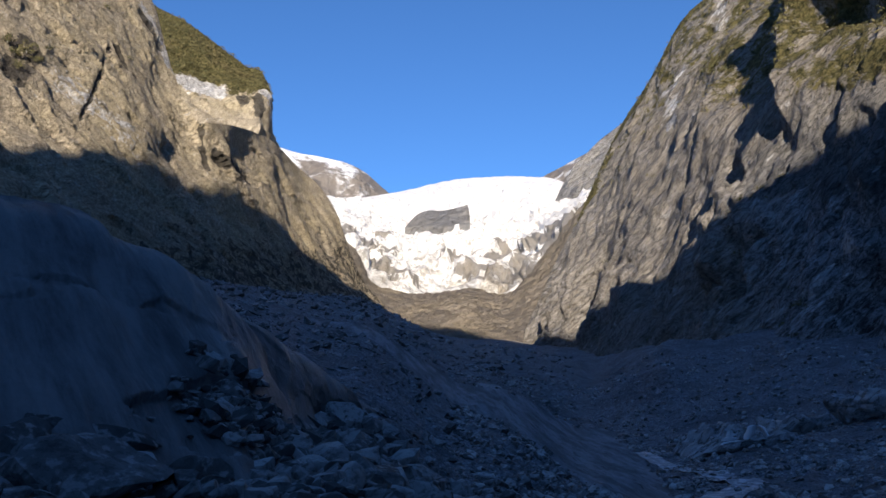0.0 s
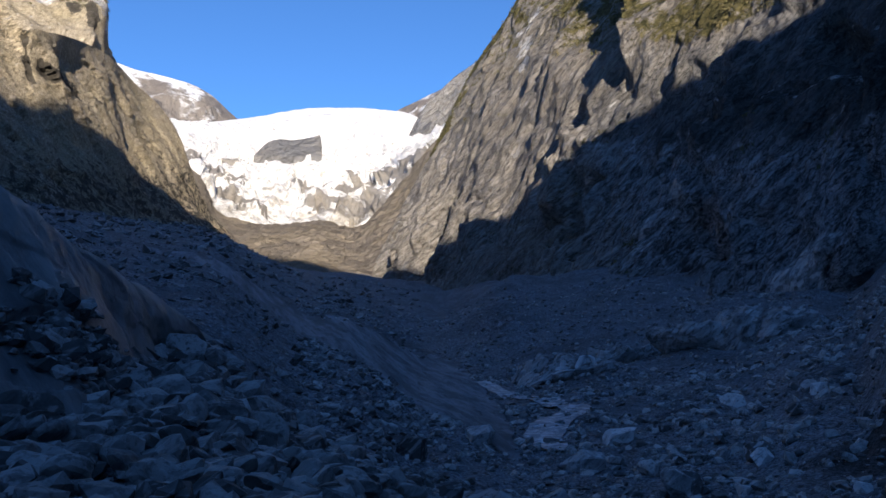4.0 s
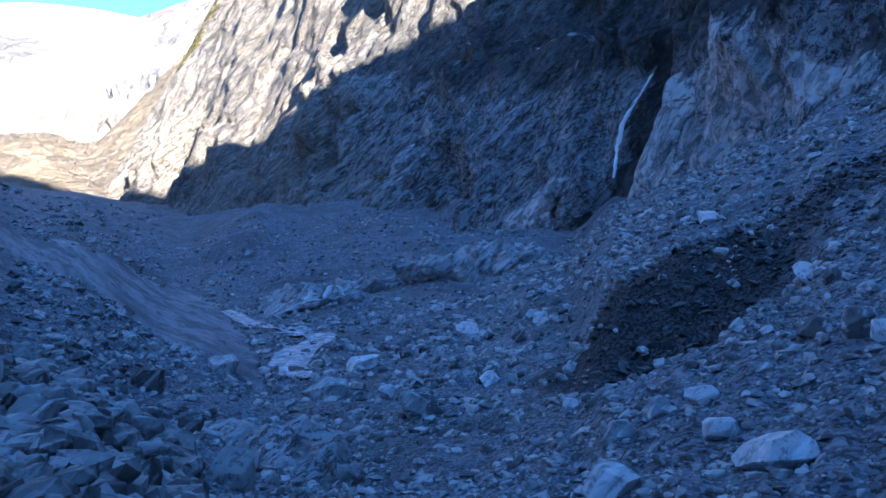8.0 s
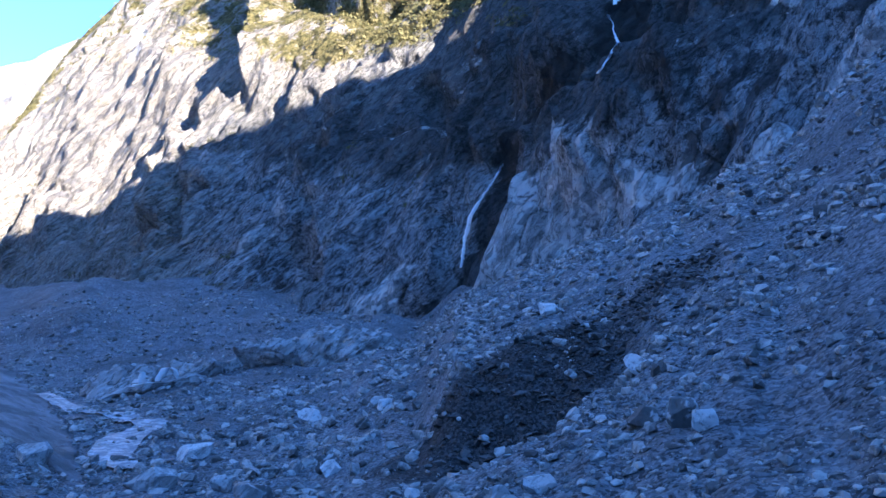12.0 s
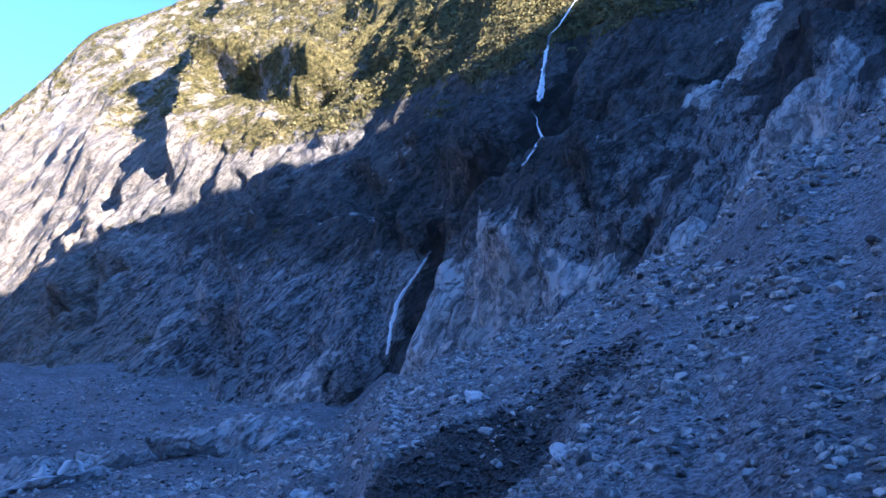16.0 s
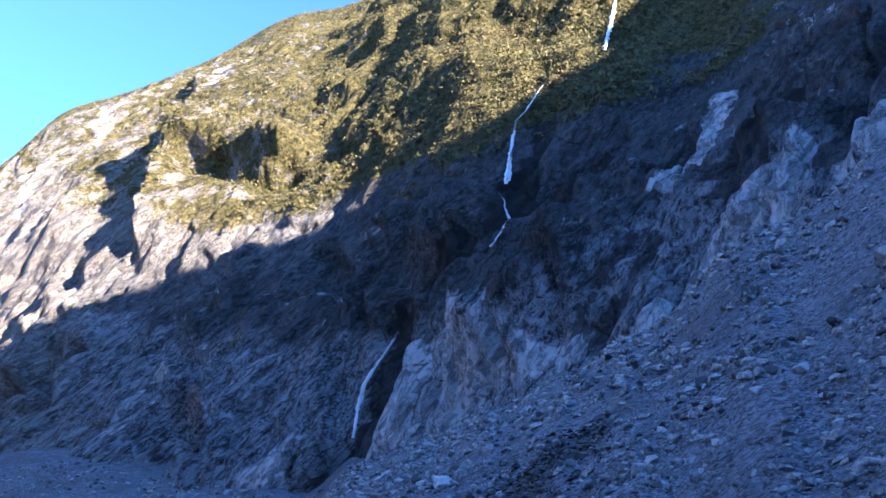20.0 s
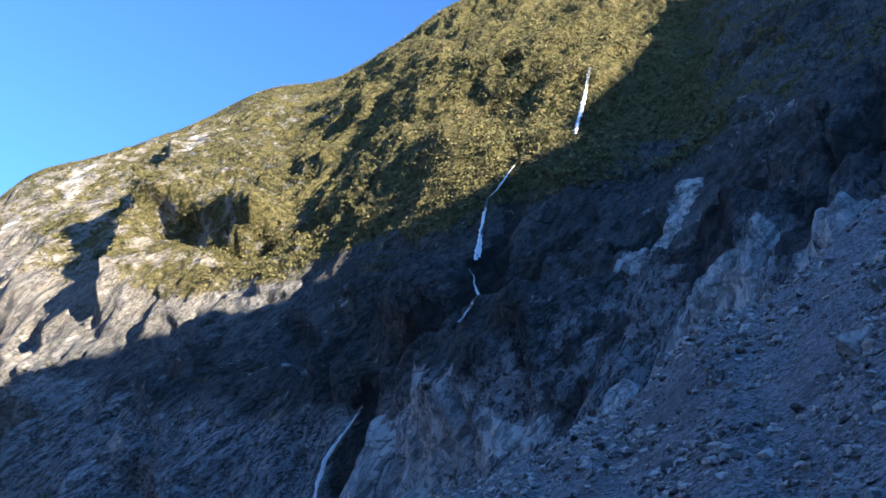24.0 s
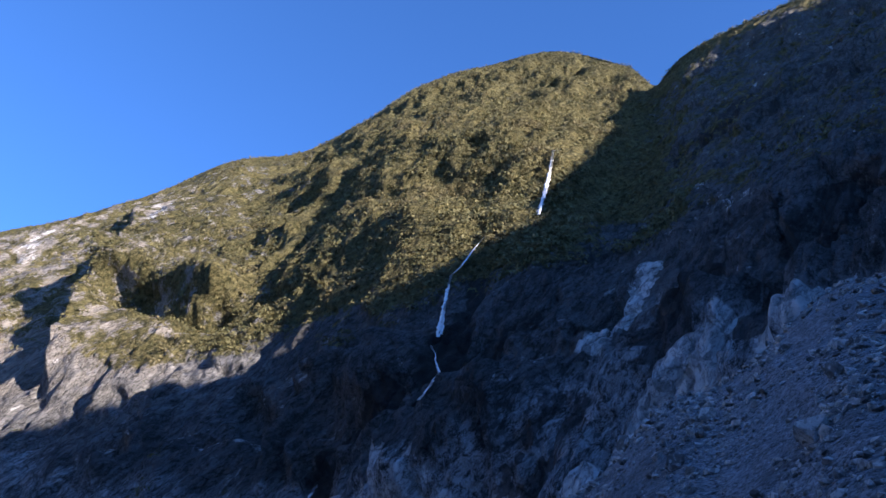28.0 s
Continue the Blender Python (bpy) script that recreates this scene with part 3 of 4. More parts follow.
relief = (ribs - 7 * size) * (1 - 0.2 * high) + slabs * (0.8 - 0.3 * high) + (cracks * 1.1 + plates * 1.1 + blocky * 1.15) * (1 - 0.65 * high) * (1 - 0.5 * np.clip((right[:, :, 1] - 190) / 120, 0, 1))
bearing = np.degrees(np.arctan2(right[:, :, 0], right[:, :, 1]))
spurs = fbm(flatp * (0.024, 0.03, 0.007), 4, True).reshape(shape) * 7 - 3
relief += spurs * np.clip((right[:, :, 2] - 105) / 50, 0, 1) * np.clip((bearing - 33) / 8, 0, 1) * np.clip((74 - bearing) / 6, 0, 1)
relief += pale * 0.8 - gully * 2.8 + bulge * 8 + overhang * 10 + buttress * 15 - recess * 6
relief = relief * taper
for axis in (0, 1):
    near = np.pad(relief, [(1, 1) if axis == k else (0, 0) for k in (0, 1)], "edge")
    relief = (np.take(near, range(0, relief.shape[axis]), axis) + 2 * relief + np.take(near, range(2, relief.shape[axis] + 2), axis)) / 4
right = push(right, relief)

# scrub grows above a line that rises along the wall, dense in the middle and thin on the far rock
bearing = np.degrees(np.arctan2(right[:, :, 0], right[:, :, 1]))
rise = np.degrees(np.arctan2(right[:, :, 2] - EYE, np.hypot(right[:, :, 0], right[:, :, 1])))
tree_line = np.interp(bearing, [8, 18, 25, 32, 36.5, 45, 52, 60, 66, 74, 82], [11, 21, 19.5, 19.5, 21, 25, 28, 29.5, 30.5, 31.5, 32]) + 3.0 * fbm(right.reshape(-1, 3) * 0.02, 3).reshape(shape)
trim = np.clip((rise - tree_line + 0.8) / 3.5, 0, 1)
thick = np.interp(bearing, [8, 16, 24, 33, 40, 46, 70, 75, 85], [0.3, 0.46, 0.56, 0.63, 0.72, 0.9, 0.88, 0.5, 0.4])
thick = np.maximum(thick, np.clip((level - 0.82) / 0.08, 0, 1) * 0.8)
green = trim * thick * (1 - pale)
# bare fresh rock below the old ice line, dark mossy rock above it
ice_line = np.interp(bearing, [8, 20, 30, 40, 50, 56, 64, 70, 76, 86], [17, 16, 15, 14.5, 16.5, 19, 23.5, 27, 28, 27]) + 2.5 * fbm(right.reshape(-1, 3) * 0.03, 3).reshape(shape)
fresh = np.clip((ice_line - rise) / 5 + 0.3, 0, 1)
# Where the painted sunlight goes: the wall's upper part and its far end.
sunlit_tint = np.clip(np.maximum(high * np.clip((42 - bearing) / 10, 0, 1), np.clip((27 - bearing) / 7, 0, 1)), 0, 1)
sheet_object("wall_right", right, CLIFF, "steep grey schist valley wall, bare below and scrub-covered above", "mountain", marks={"green": green, "pale": pale, "darkened": gully, "fresh": fresh, "sunlit_tint": sunlit_tint})

# ---- the left wall, and the green hill behind it ----
LEFT_CREST = [(-60, 36, 190), (-40, 34, 240), (-28, 31, 290), (-22.4, 28.4, 320), (-20.8, 24.4, 312), (-18.6, 21, 298), (-13.2, 20, 395), (-11, 18.1, 455), (-8.3, 15, 480), (-7.2, 12, 500), (-6, 9.6, 520)]
LEFT_MID = [(-60, 20, 150), (-40, 20, 185), (-28, 19, 215), (-22, 17, 240), (-19.5, 16, 262), (-17, 15, 285), (-12, 13, 350), (-9.8, 12, 390), (-7.5, 10.3, 430), (-6, 9, 460), (-4, 7.6, 490)]
LEFT_FOOT = [(-60, 4, 110), (-40, 6, 130), (-28, 7.5, 150), (-22, 8, 175), (-18, 8, 190), (-14, 7, 210), (-8, 5.5, 290), (-5, 5, 340), (-2, 4.6, 390), (0, 4.5, 430), (2, 4.5, 460)]
lc, lm, lf = (np.array([site(*q) for q in c]) for c in (LEFT_CREST, LEFT_MID, LEFT_FOOT))
left = loft([lf, lm, lc, lc * (1.25, 1.15, 0.8)], [0, 0.45, 0.92, 1], 430, 250)
flatp = left.reshape(-1, 3)
shape = left.shape[:2]
level = np.linspace(0, 1, 250)[:, None]
taper = np.clip((0.92 - level) / 0.1, 0.1, 1)
LEFT_DIP = np.array((0.55, 0.62, -0.56))
dipped = flatp + np.outer(flatp @ LEFT_DIP, LEFT_DIP) * -0.6
left = push(left, (fbm(flatp * (0.015, 0.015, 0.008), 3, True).reshape(shape) * 3.5 + fbm(dipped * 0.06, 4, True).reshape(shape) * 1.2 + fbm(dipped * 0.3, 4, True).reshape(shape) * 0.35 + cells((dipped + fbm(flatp * 0.03, 3)[:, None] * 8) / 12, 1.5)[0].reshape(shape) * 0.7 + cells((dipped + fbm(flatp * 0.1, 2)[:, None] * 3) / 4, 1.5)[0].reshape(shape) * 0.3 - 3) * taper)
lgreen = np.clip((left[:, :, 2] - 130) / 60, 0, 1) * 0.35 * np.clip((left[:, :, 1] - 200) / 200, 0, 1)
zero = np.zeros(shape)
LEFT_CRACKS = [(-25.1, 25.2, -25.8, 22.6, 0.75, 1), (-25.8, 22.6, -26.9, 19.5, 0.6, 1), (-18.5, 20.6, -18.0, 17.9, 1.6, 1), (-17.2, 18.6, -15.2, 17.4, 4, 0.8), (-23.0, 27.6, -21.7, 25.8, 3, 0.8), (-24.6, 25.3, -24.0, 24.3, 2, 1), (-30.2, 24.5, -31.0, 22.6, 5, 0.7)]
cracked = along(left, LEFT_CRACKS)
left = push(left, -1.1 * cracked)
bright = along(left, [(-22.9, 27.9, -20.9, 24.6, 5, 0.5), (-27, 22, -24, 20, 10, 0.35)])
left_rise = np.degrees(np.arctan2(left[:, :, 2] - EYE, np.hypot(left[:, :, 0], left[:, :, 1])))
# Shade on the wall's lower part, painted in as a darker tone.
low_shade = 0.5 * np.clip((15.5 - left_rise) / 4, 0, 1)
sheet_object("wall_left", left, CLIFF_LEFT, "steep tan rock wall of the valley, low part in shade", "mountain", marks={"green": lgreen, "pale": bright, "darkened": np.maximum(cracked, low_shade), "fresh": zero + 1})

HILL = [(-36.35, 31.3, 560), (-28.35, 30.3, 560), (-22.45, 28.4, 565), (-20.35, 27.8, 560), (-17.75, 26.5, 555), (-15.55, 25.2, 550), (-13.85, 23.9, 545), (-13.45, 21.1, 555), (-11.85, 17.3, 570)]
hc = np.array([site(*q) for q in HILL])
hf = np.array([site(b, 12, r - 120) for b, e, r in HILL])
hm = hf + (hc - hf) * (0.5, 0.5, 0.62)
hill = loft([hf, hm, hc, hc * (1.3, 1.3, 0.8)], [0, 0.5, 0.92, 1], 260, 160)
shape = hill.shape[:2]
level = np.linspace(0, 1, 160)[:, None]
flatp = hill.reshape(-1, 3)
hill = push(hill, (fbm(flatp * 0.012, 4).reshape(shape) * 14 + fbm(flatp * 0.1, 3).reshape(shape) * 3) * np.clip((0.92 - level) / 0.1, 0.12, 1))
hgreen = np.clip((hill[:, :, 2] - 212) / 30, 0, 1)
scar = along(hill, [(-19.6, 23.6, -17.8, 23.2, 9, 1), (-13.9, 23.4, -13.4, 21.9, 6, 0.9)])
cleft = along(hill, [(-15.6, 22.8, -15.0, 22.0, 5, 0.9), (-14.6, 23.2, -14.3, 22.0, 4, 0.9)])
hgreen = hgreen * (1 - scar) * (1 - cleft)
sheet_object("hill_green", hill, CLIFF_LEFT, "rounded hill shoulder covered in dark green scrub", "mountain", marks={"green": hgreen, "pale": scar, "darkened": cleft, "fresh": hgreen * 0 + 1})

# ---- bedrock bench, glacier and far peaks ----
BENCH_TOP = [(-9, 13, 600), (-7.2, 12.4, 600), (-6, 10.4, 600), (-2, 9.3, 600), (1.5, 9.7, 600), (4, 9.1, 600), (7.5, 12.0, 610), (10, 15, 640), (13, 17, 660)]
bt = np.array([site(*q) for q in BENCH_TOP])
bf = np.array([site(b, 4.2, 450) for b, e, r in BENCH_TOP])
bm_ = bf + (bt - bf) * (0.5, 0.5, 0.62)
bench = loft([bf, bm_, bt, bt * (1.15, 1.15, 0.9)], [0, 0.5, 0.92, 1], 260, 120)
shape = bench.shape[:2]
flatp = bench.reshape(-1, 3)
bench = push(bench, fbm(flatp * 0.022, 4).reshape(shape) * 6 + fbm(flatp * 0.13, 3, True).reshape(shape) * 1.6)
ROCHE = cliff_material("bench_rock", (0.24, 0.215, 0.18), (0.3, 0.26, 0.19), (0.14, 0.12, 0.1), 0.4, 0.4, marks=False, contrast=0.35)
sheet_object("bedrock_bench", bench, ROCHE, "ice-worn tan bedrock below the glacier", "rock")

ICE_TOP = [(-11, 16.2, 1650), (-8.6, 16.1, 1650), (-4.1, 16.6, 1680), (-1, 17.25, 1700), (2.4, 17.65, 1700), (6.4, 17.55, 1700), (8.9, 17.05, 1680), (9.9, 16.1, 1650), (13, 15.5, 1600)]
it = np.array([site(*q) for q in ICE_TOP])
ib = np.array([site(b, e - 1.2, r - 12) for b, e, r in BENCH_TOP])
im = ib + (it - ib) * (0.42, 0.42, 0.5)
ice = loft([ib, im, it, it * (1.2, 1.2, 0.95)], [0, 0.5, 0.93, 1], 320, 220)
shape = ice.shape[:2]
level = np.linspace(0, 1, 220)[:, None]
flatp = ice.reshape(-1, 3)
broken = np.clip(1.25 - level * 1.3, 0.12, 1)
ice = push(ice, (fbm(flatp * (0.03, 0.014, 0.02), 3, True).reshape(shape) * 12 + cells(flatp / (16, 26, 14))[0].reshape(shape) * 4.5) * broken * np.clip(level / 0.05, 0, 1))
DIRT_LINES = [(-7, 13.2, -5.4, 12.6, 22, 0.75), (-6.5, 11.6, -3.2, 10.6, 16, 0.7), (-5, 13.6, -3, 13.3, 7, 0.8), (0.3, 12.0, 1.2, 11.8, 9, 1), (1.8, 10.8, 3.6, 10.6, 13, 0.8), (3.6, 13.2, 4.6, 12.0, 6, 0.9), (3.0, 11.9, 5.4, 12.1, 8, 0.7),
              (5.2, 11.2, 6.6, 11.4, 14, 0.9), (4.4, 10.2, 6.2, 10.6, 14, 0.7), (6.4, 12.8, 7.6, 13.1, 11, 0.9), (7.6, 12.2, 9, 13.0, 26, 1), (8.2, 14.0, 9.4, 14.3, 12, 0.9)]
soiled = along(ice, DIRT_LINES, 0.9)
k = Nodes("glacier_ice", 0.55)
dirt = k.noise(0.02, 7, 0.7)
low = k.math("MULTIPLY", k.dot((0, 0, 1), 1.0), 1.0)
soil = k.math("ADD", k.math("MULTIPLY", k.step(low, 240, 110), 0.22), dirt)
c = k.mix(k.step(soil, 0.7, 0.86), (0.86, 0.86, 0.83), (0.3, 0.275, 0.23))
patches = k.math("ADD", k.mark("soiled"), k.math("MULTIPLY", k.math("SUBTRACT", k.noise(0.06, 9, 0.78), 0.5), 2.4))
c = k.mix(k.math("MULTIPLY", k.step(patches, 0.3, 0.5), 0.9), c, k.mix(k.noise(0.15, 6, 0.7), (0.12, 0.11, 0.095), (0.3, 0.275, 0.235)))
specks = k.math("ADD", k.math("MULTIPLY", k.step(low, 330, 120), 0.12), k.noise(0.12, 6, 0.7))
c = k.mix(k.math("MULTIPLY", k.step(specks, 0.62, 0.72), 0.75), c, (0.3, 0.29, 0.26))
k.colour(c)
k.bump(k.noise(0.08, 7, 0.7), 6)
GLACIER = k.mat

ISLE_ROCK = cliff_material("island_rock", (0.25, 0.255, 0.26), (0.28, 0.275, 0.265), (0.18, 0.18, 0.18), 0.6, 0.2, marks=False, contrast=0.2)

# bare rock showing through the ice
ISLE = [(-3.1, 14.15), (-2.3, 14.95), (-1.6, 15.25), (-0.2, 15.3), (0.9, 15.5), (1.6, 15.7), (1.75, 14.9), (1.5, 14.25)]
ISLE_LOW = [(-3.2, 14.1), (-2.3, 14.1), (-1.6, 14.1), (-0.2, 14.1), (0.9, 14.15), (1.6, 14.2), (1.8, 14.2), (1.7, 14.2)]
isle_far = float(np.median([np.hypot(*ice[pick(ice, b, e)][:2]) for b, e in ISLE])) - 135
isle_top = np.array([site(b, e, isle_far + 45) for b, e in ISLE])
isle_low = np.array([site(b, e, isle_far) for b, e in ISLE_LOW])
isle = loft([isle_low - (0, 0, 12), isle_low, isle_top, isle_top + (0, 40, -14)], [0, 0.2, 0.9, 1], 90, 40)
isle = push(isle, fbm(isle.reshape(-1, 3) * 0.05, 4).reshape(isle.shape[:2]) * 1.5)
sheet_object("rock_island", isle, ISLE_ROCK, "grey bedrock island showing through the glacier ice", "rock", kind="thing")
sheet_object("glacier", ice, GLACIER, "white crevassed glacier icefall with dirty broken front", "glacier", marks={"soiled": soiled})

k = Nodes("snowy_rock", 0.7)
cover = k.noise(0.006, 8, 0.68)
c = k.mix(k.step(k.math("ADD", cover, k.math("MULTIPLY", k.dot((0, 0, 1), 0.0006), 1.0)), 1.12, 1.26), (0.2, 0.18, 0.16), (0.85, 0.87, 0.9))
k.colour(c)
k.bump(k.noise(0.02, 8, 0.7), 25)
SNOWY = k.mat


def far_range(name, line, drop, material, label):
    top = np.array([site(*q) for q in line])
    base = top * (0.82, 0.82, 1) - (0, 0, drop)
    mid = (top + base) / 2 - (0, 0, drop * 0.08)
    sheet = loft([base, mid, top, top * (1.15, 1.15, 0.85)], [0, 0.5, 0.92, 1], 200, 110)
    s = sheet.shape[:2]
    lv = np.linspace(0, 1, 110)[:, None]
    p = sheet.reshape(-1, 3)
    sheet = push(sheet, (fbm(p * 0.004, 5, True).reshape(s) * 70) * np.clip((0.92 - lv) / 0.25, 0.08, 1))
    marks = {"green": np.full(s, 0.2), "pale": np.zeros(s), "darkened": np.zeros(s), "fresh": np.ones(s), "sunlit_tint": np.full(s, 0.6)}
    return sheet_object(name, sheet, material, label, "mountain", marks=marks)


far_range("snow_peak", [(-16, 20, 3500), (-13, 19.7, 3500), (-11.7, 19.4, 3500), (-9.1, 19.05, 3500), (-7.6, 18.7, 3500), (-6.3, 18.1, 3500), (-5.2, 17.2, 3500), (-4.2, 16.4, 3500), (-2, 14.5, 3500)], 500, SNOWY, "far snow-covered mountain with bare rock ribs")
far_range("snow_shoulder", [(5, 16, 3300), (7.3, 17.4, 3300), (8.4, 17.9, 3300), (9.5, 18.4, 3300), (12, 19.5, 3300)], 450, SNOWY, "small far snowy shoulder beside the glacier")
far_range("ridge_far", [(7.8, 14.5, 900), (8.8, 16.8, 900), (9.7, 18.2, 900), (10.8, 19.1, 900), (12, 20.0, 900), (13.5, 20.9, 900), (16, 22, 900)], 200, CLIFF, "grey rock ridge beside the glacier")

# ---- the polished rock slab near the stand ----
SLAB_TOP = [(-48, 14, 33), (-38, 14, 33), (-30.8, 14, 33), (-27.5, 13.8, 33), (-23.8, 12.2, 33), (-20.2, 10.6, 33), (-17, 8.0, 35), (-14.1, 6.2, 37), (-11.7, 4.8, 39), (-9.2, 3.3, 41), (-5.9, 0.9, 44), (-3.8, -0.7, 46), (-2, -3, 48)]
SLAB_FOOT = [(-48, -6, 16), (-38, -6, 16), (-30, -6, 16), (-26, -6, 16), (-22, -6, 16.5), (-18, -6, 17), (-14, -6, 18), (-13, -6, 21), (-11, -6, 26), (-9, -6, 31), (-6, -6, 37), (-4, -6, 42), (-2, -6, 46)]
st, sf = (np.array([site(*q) for q in c]) for c in (SLAB_TOP, SLAB_FOOT))
sm = sf + (st - sf) * (0.5, 0.5, 0.55)
slab = loft([sf, sm, st, st * (1.25, 1.25, 1) - (0, 0, 2), st * (1.4, 1.4, 1) - (0, 0, 8)], [0, 0.45, 0.8, 0.93, 1], 320, 150, True)
shape = slab.shape[:2]
flatp = slab.reshape(-1, 3)
SLAB_AXES = (np.array((0.559, -0.638, -0.53)), np.array((0.752, 0.659, 0.0)), np.array((0.349, -0.399, 0.848)))
slab = push(slab, fbm(flatp * 0.1, 2).reshape(shape) * 0.9 + fbm(np.stack([flatp @ SLAB_AXES[0] * 0.14, flatp @ SLAB_AXES[1], flatp @ SLAB_AXES[2]], -1) * 0.3, 4, True).reshape(shape) * 0.45 + cells((flatp + fbm(flatp * 0.2, 2)[:, None] * 3) / (6, 4, 4), 1.2)[0].reshape(shape) * 0.1)
k = Nodes("polished_rock", 0.6)
streaks = k.noise(0.45, 10, 0.72, k.grain(0.16, SLAB_AXES))
fine = k.noise(4, 8, 0.7)
c = k.mix(k.step(streaks, 0.38, 0.62), (0.06, 0.06, 0.062), (0.23, 0.23, 0.23))
c = k.mix(k.math("MULTIPLY", fine, 0.4), c, (0.1, 0.1, 0.095))
k.colour(c)
k.bump(k.math("ADD", streaks, k.math("MULTIPLY", fine, 0.2)), 0.25)
POLISHED = k.mat
sheet_object("polished_slab", slab, POLISHED, "smooth ice-polished grey rock slab beside the scree", "rock", kind="thing")

# ---- the unseen ridge behind the stand, its crest set to shade the valley floor ----
RIDGE = [(-420, 120), (-220, 130), (-140, 140), (-112, 162), (-102, 180), (-96, 196), (-91, 222), (-86, 234), (-78, 246), (-68, 246), (-45, 248), (-22, 256), (0, 249), (18, 240), (44, 227), (55, 217), (74, 208),
         (90, 206), (97, 207), (110, 209), (120, 212), (126, 211), (134, 210), (145, 212), (152, 217), (160, 221), (170, 230), (178, 245), (190, 257), (202, 270), (243, 316), (280, 360), (420, 430)]
rt = np.array([(x, -300, z) for x, z in RIDGE], float)
rf = rt * (1, 0, 0) + (0, -100, 4)
rm = rf + (rt - rf) * (1, 0.5, 0.42)
rb = rt * (1, 0, 0.6) + (0, -620, 0)


def strip(curves, levels, nu, nv):
    """A sheet through curves of equally many places, spaced along x."""
    at = np.linspace(curves[0][0, 0], curves[0][-1, 0], nu)
    rows = np.array([np.stack([np.interp(at, c[:, 0], c[:, k]) for k in range(3)], 1) for c in curves])
    w = np.stack([np.interp(np.linspace(0, 1, nv), levels, row) for row in np.eye(len(curves))], 1)
    return np.einsum("vc,cuk->vuk", w, rows)


back = strip([rf, rm, rt, rb], [0, 0.4, 0.8, 1], 300, 120)
lv = np.linspace(0, 1, 120)[:, None]
back = push(back, fbm(back.reshape(-1, 3) * 0.02, 4).reshape(back.shape[:2]) * 9 * np.clip(np.abs(lv - 0.8) / 0.2, 0.05, 1))
zero = np.zeros(back.shape[:2])
sheet_object("ridge_behind", back, CLIFF, "unseen scrub and rock ridge behind, crest shaped to shade the valley", "mountain", marks={"green": zero + 0.6, "pale": zero, "darkened": zero, "fresh": zero + 0.5})

# ---- falling and running water ----
k = Nodes("white_water", 0.35)
k.colour(k.mix(k.noise(2.5, 5, 0.7), (0.5, 0.53, 0.56), (0.9, 0.92, 0.94)))
k.bump(k.noise(6, 4, 0.6), 0.1)
FOAM = k.mat
k = Nodes("stream_water", 0.45)
k.bsdf.inputs["Specular IOR Level"].default_value = 0.5
riffle = k.noise(1.1, 6, 0.7)
k.colour(k.mix(k.step(riffle, 0.46, 0.62), (0.18, 0.22, 0.26), (0.52, 0.57, 0.62)))
k.bump(k.noise(3.0, 5, 0.6), 0.06)
STREAM = k.mat


def part(name, mesh, material, parent, label=""):
    if material:
        mesh.materials.append(material)
    ob = new(name, mesh)
    ob.parent = parent
    return tagged(ob, label)


def strand_mesh(path, width, seed, lift=0.8):
    """A hanging sheet of water along a path: uneven edges, bulging to the front."""
    path = np.asarray(path, float)
    s = np.concatenate([[0], np.cumsum(np.linalg.norm(np.diff(path, axis=0), axis=1))])
    n = max(12, int(s[-1] / 0.5))
    at = np.linspace(0, s[-1], n)
    line = np.stack([np.interp(at, s, path[:, k]) for k in range(3)], 1)
    out = np.array([-line[:, 0], -line[:, 1], np.zeros(n)]).T
    out /= np.linalg.norm(out, axis=1)[:, None]
    side = np.cross(out, (0, 0, 1.0))
    rng = np.random.default_rng(seed)
    wob = perlin(np.stack([at * 0.5, at * 0 + seed, at * 0], 1)) * width * 0.5
    half = width * 0.5 * (0.55 + 0.6 * np.abs(perlin(np.stack([at * 0.35, at * 0, at * 0 + seed + 0.5], 1)) * 2)) * np.linspace(0.7, 1.2, n)
    cols = []
    for f in (-1, -0.55, 0, 0.5, 1):
        jag = rng.normal(0, 0.1 * width, n) if abs(f) == 1 else 0
        cols.append(line + side * (f * half + wob + jag)[:, None] + out * (lift + 0.3 * width * (1 - f * f)))
    grid = np.stack(cols, 1)
    return arrays_mesh("strand", grid.reshape(-1, 3), grid_faces(n, 5))


def waterfall(label, strands):
    top = new("waterfall")
    tagged(top, label, "waterfall")
    for j, (spots, width) in enumerate(strands):
        steps = np.linspace(0, len(spots) - 1, 5 * len(spots))
        fall = np.stack([np.interp(steps, range(len(spots)), [q[k] for q in spots]) for k in (0, 1)], 1)
        reach_out = np.array([np.linalg.norm(right[pick(right, b, e)][:2]) for b, e in fall])
        soft = np.convolve(np.pad(np.minimum.reduce([reach_out, np.roll(reach_out, 1), np.roll(reach_out, -1)]), 2, "edge"), np.ones(5) / 5, "valid")
        path = [site(b, e, min(r, q)) for (b, e), r, q in zip(fall, soft, reach_out)]
        part("strand", strand_mesh(path, width, 11 + j, 2.0), FOAM, top)
    return top


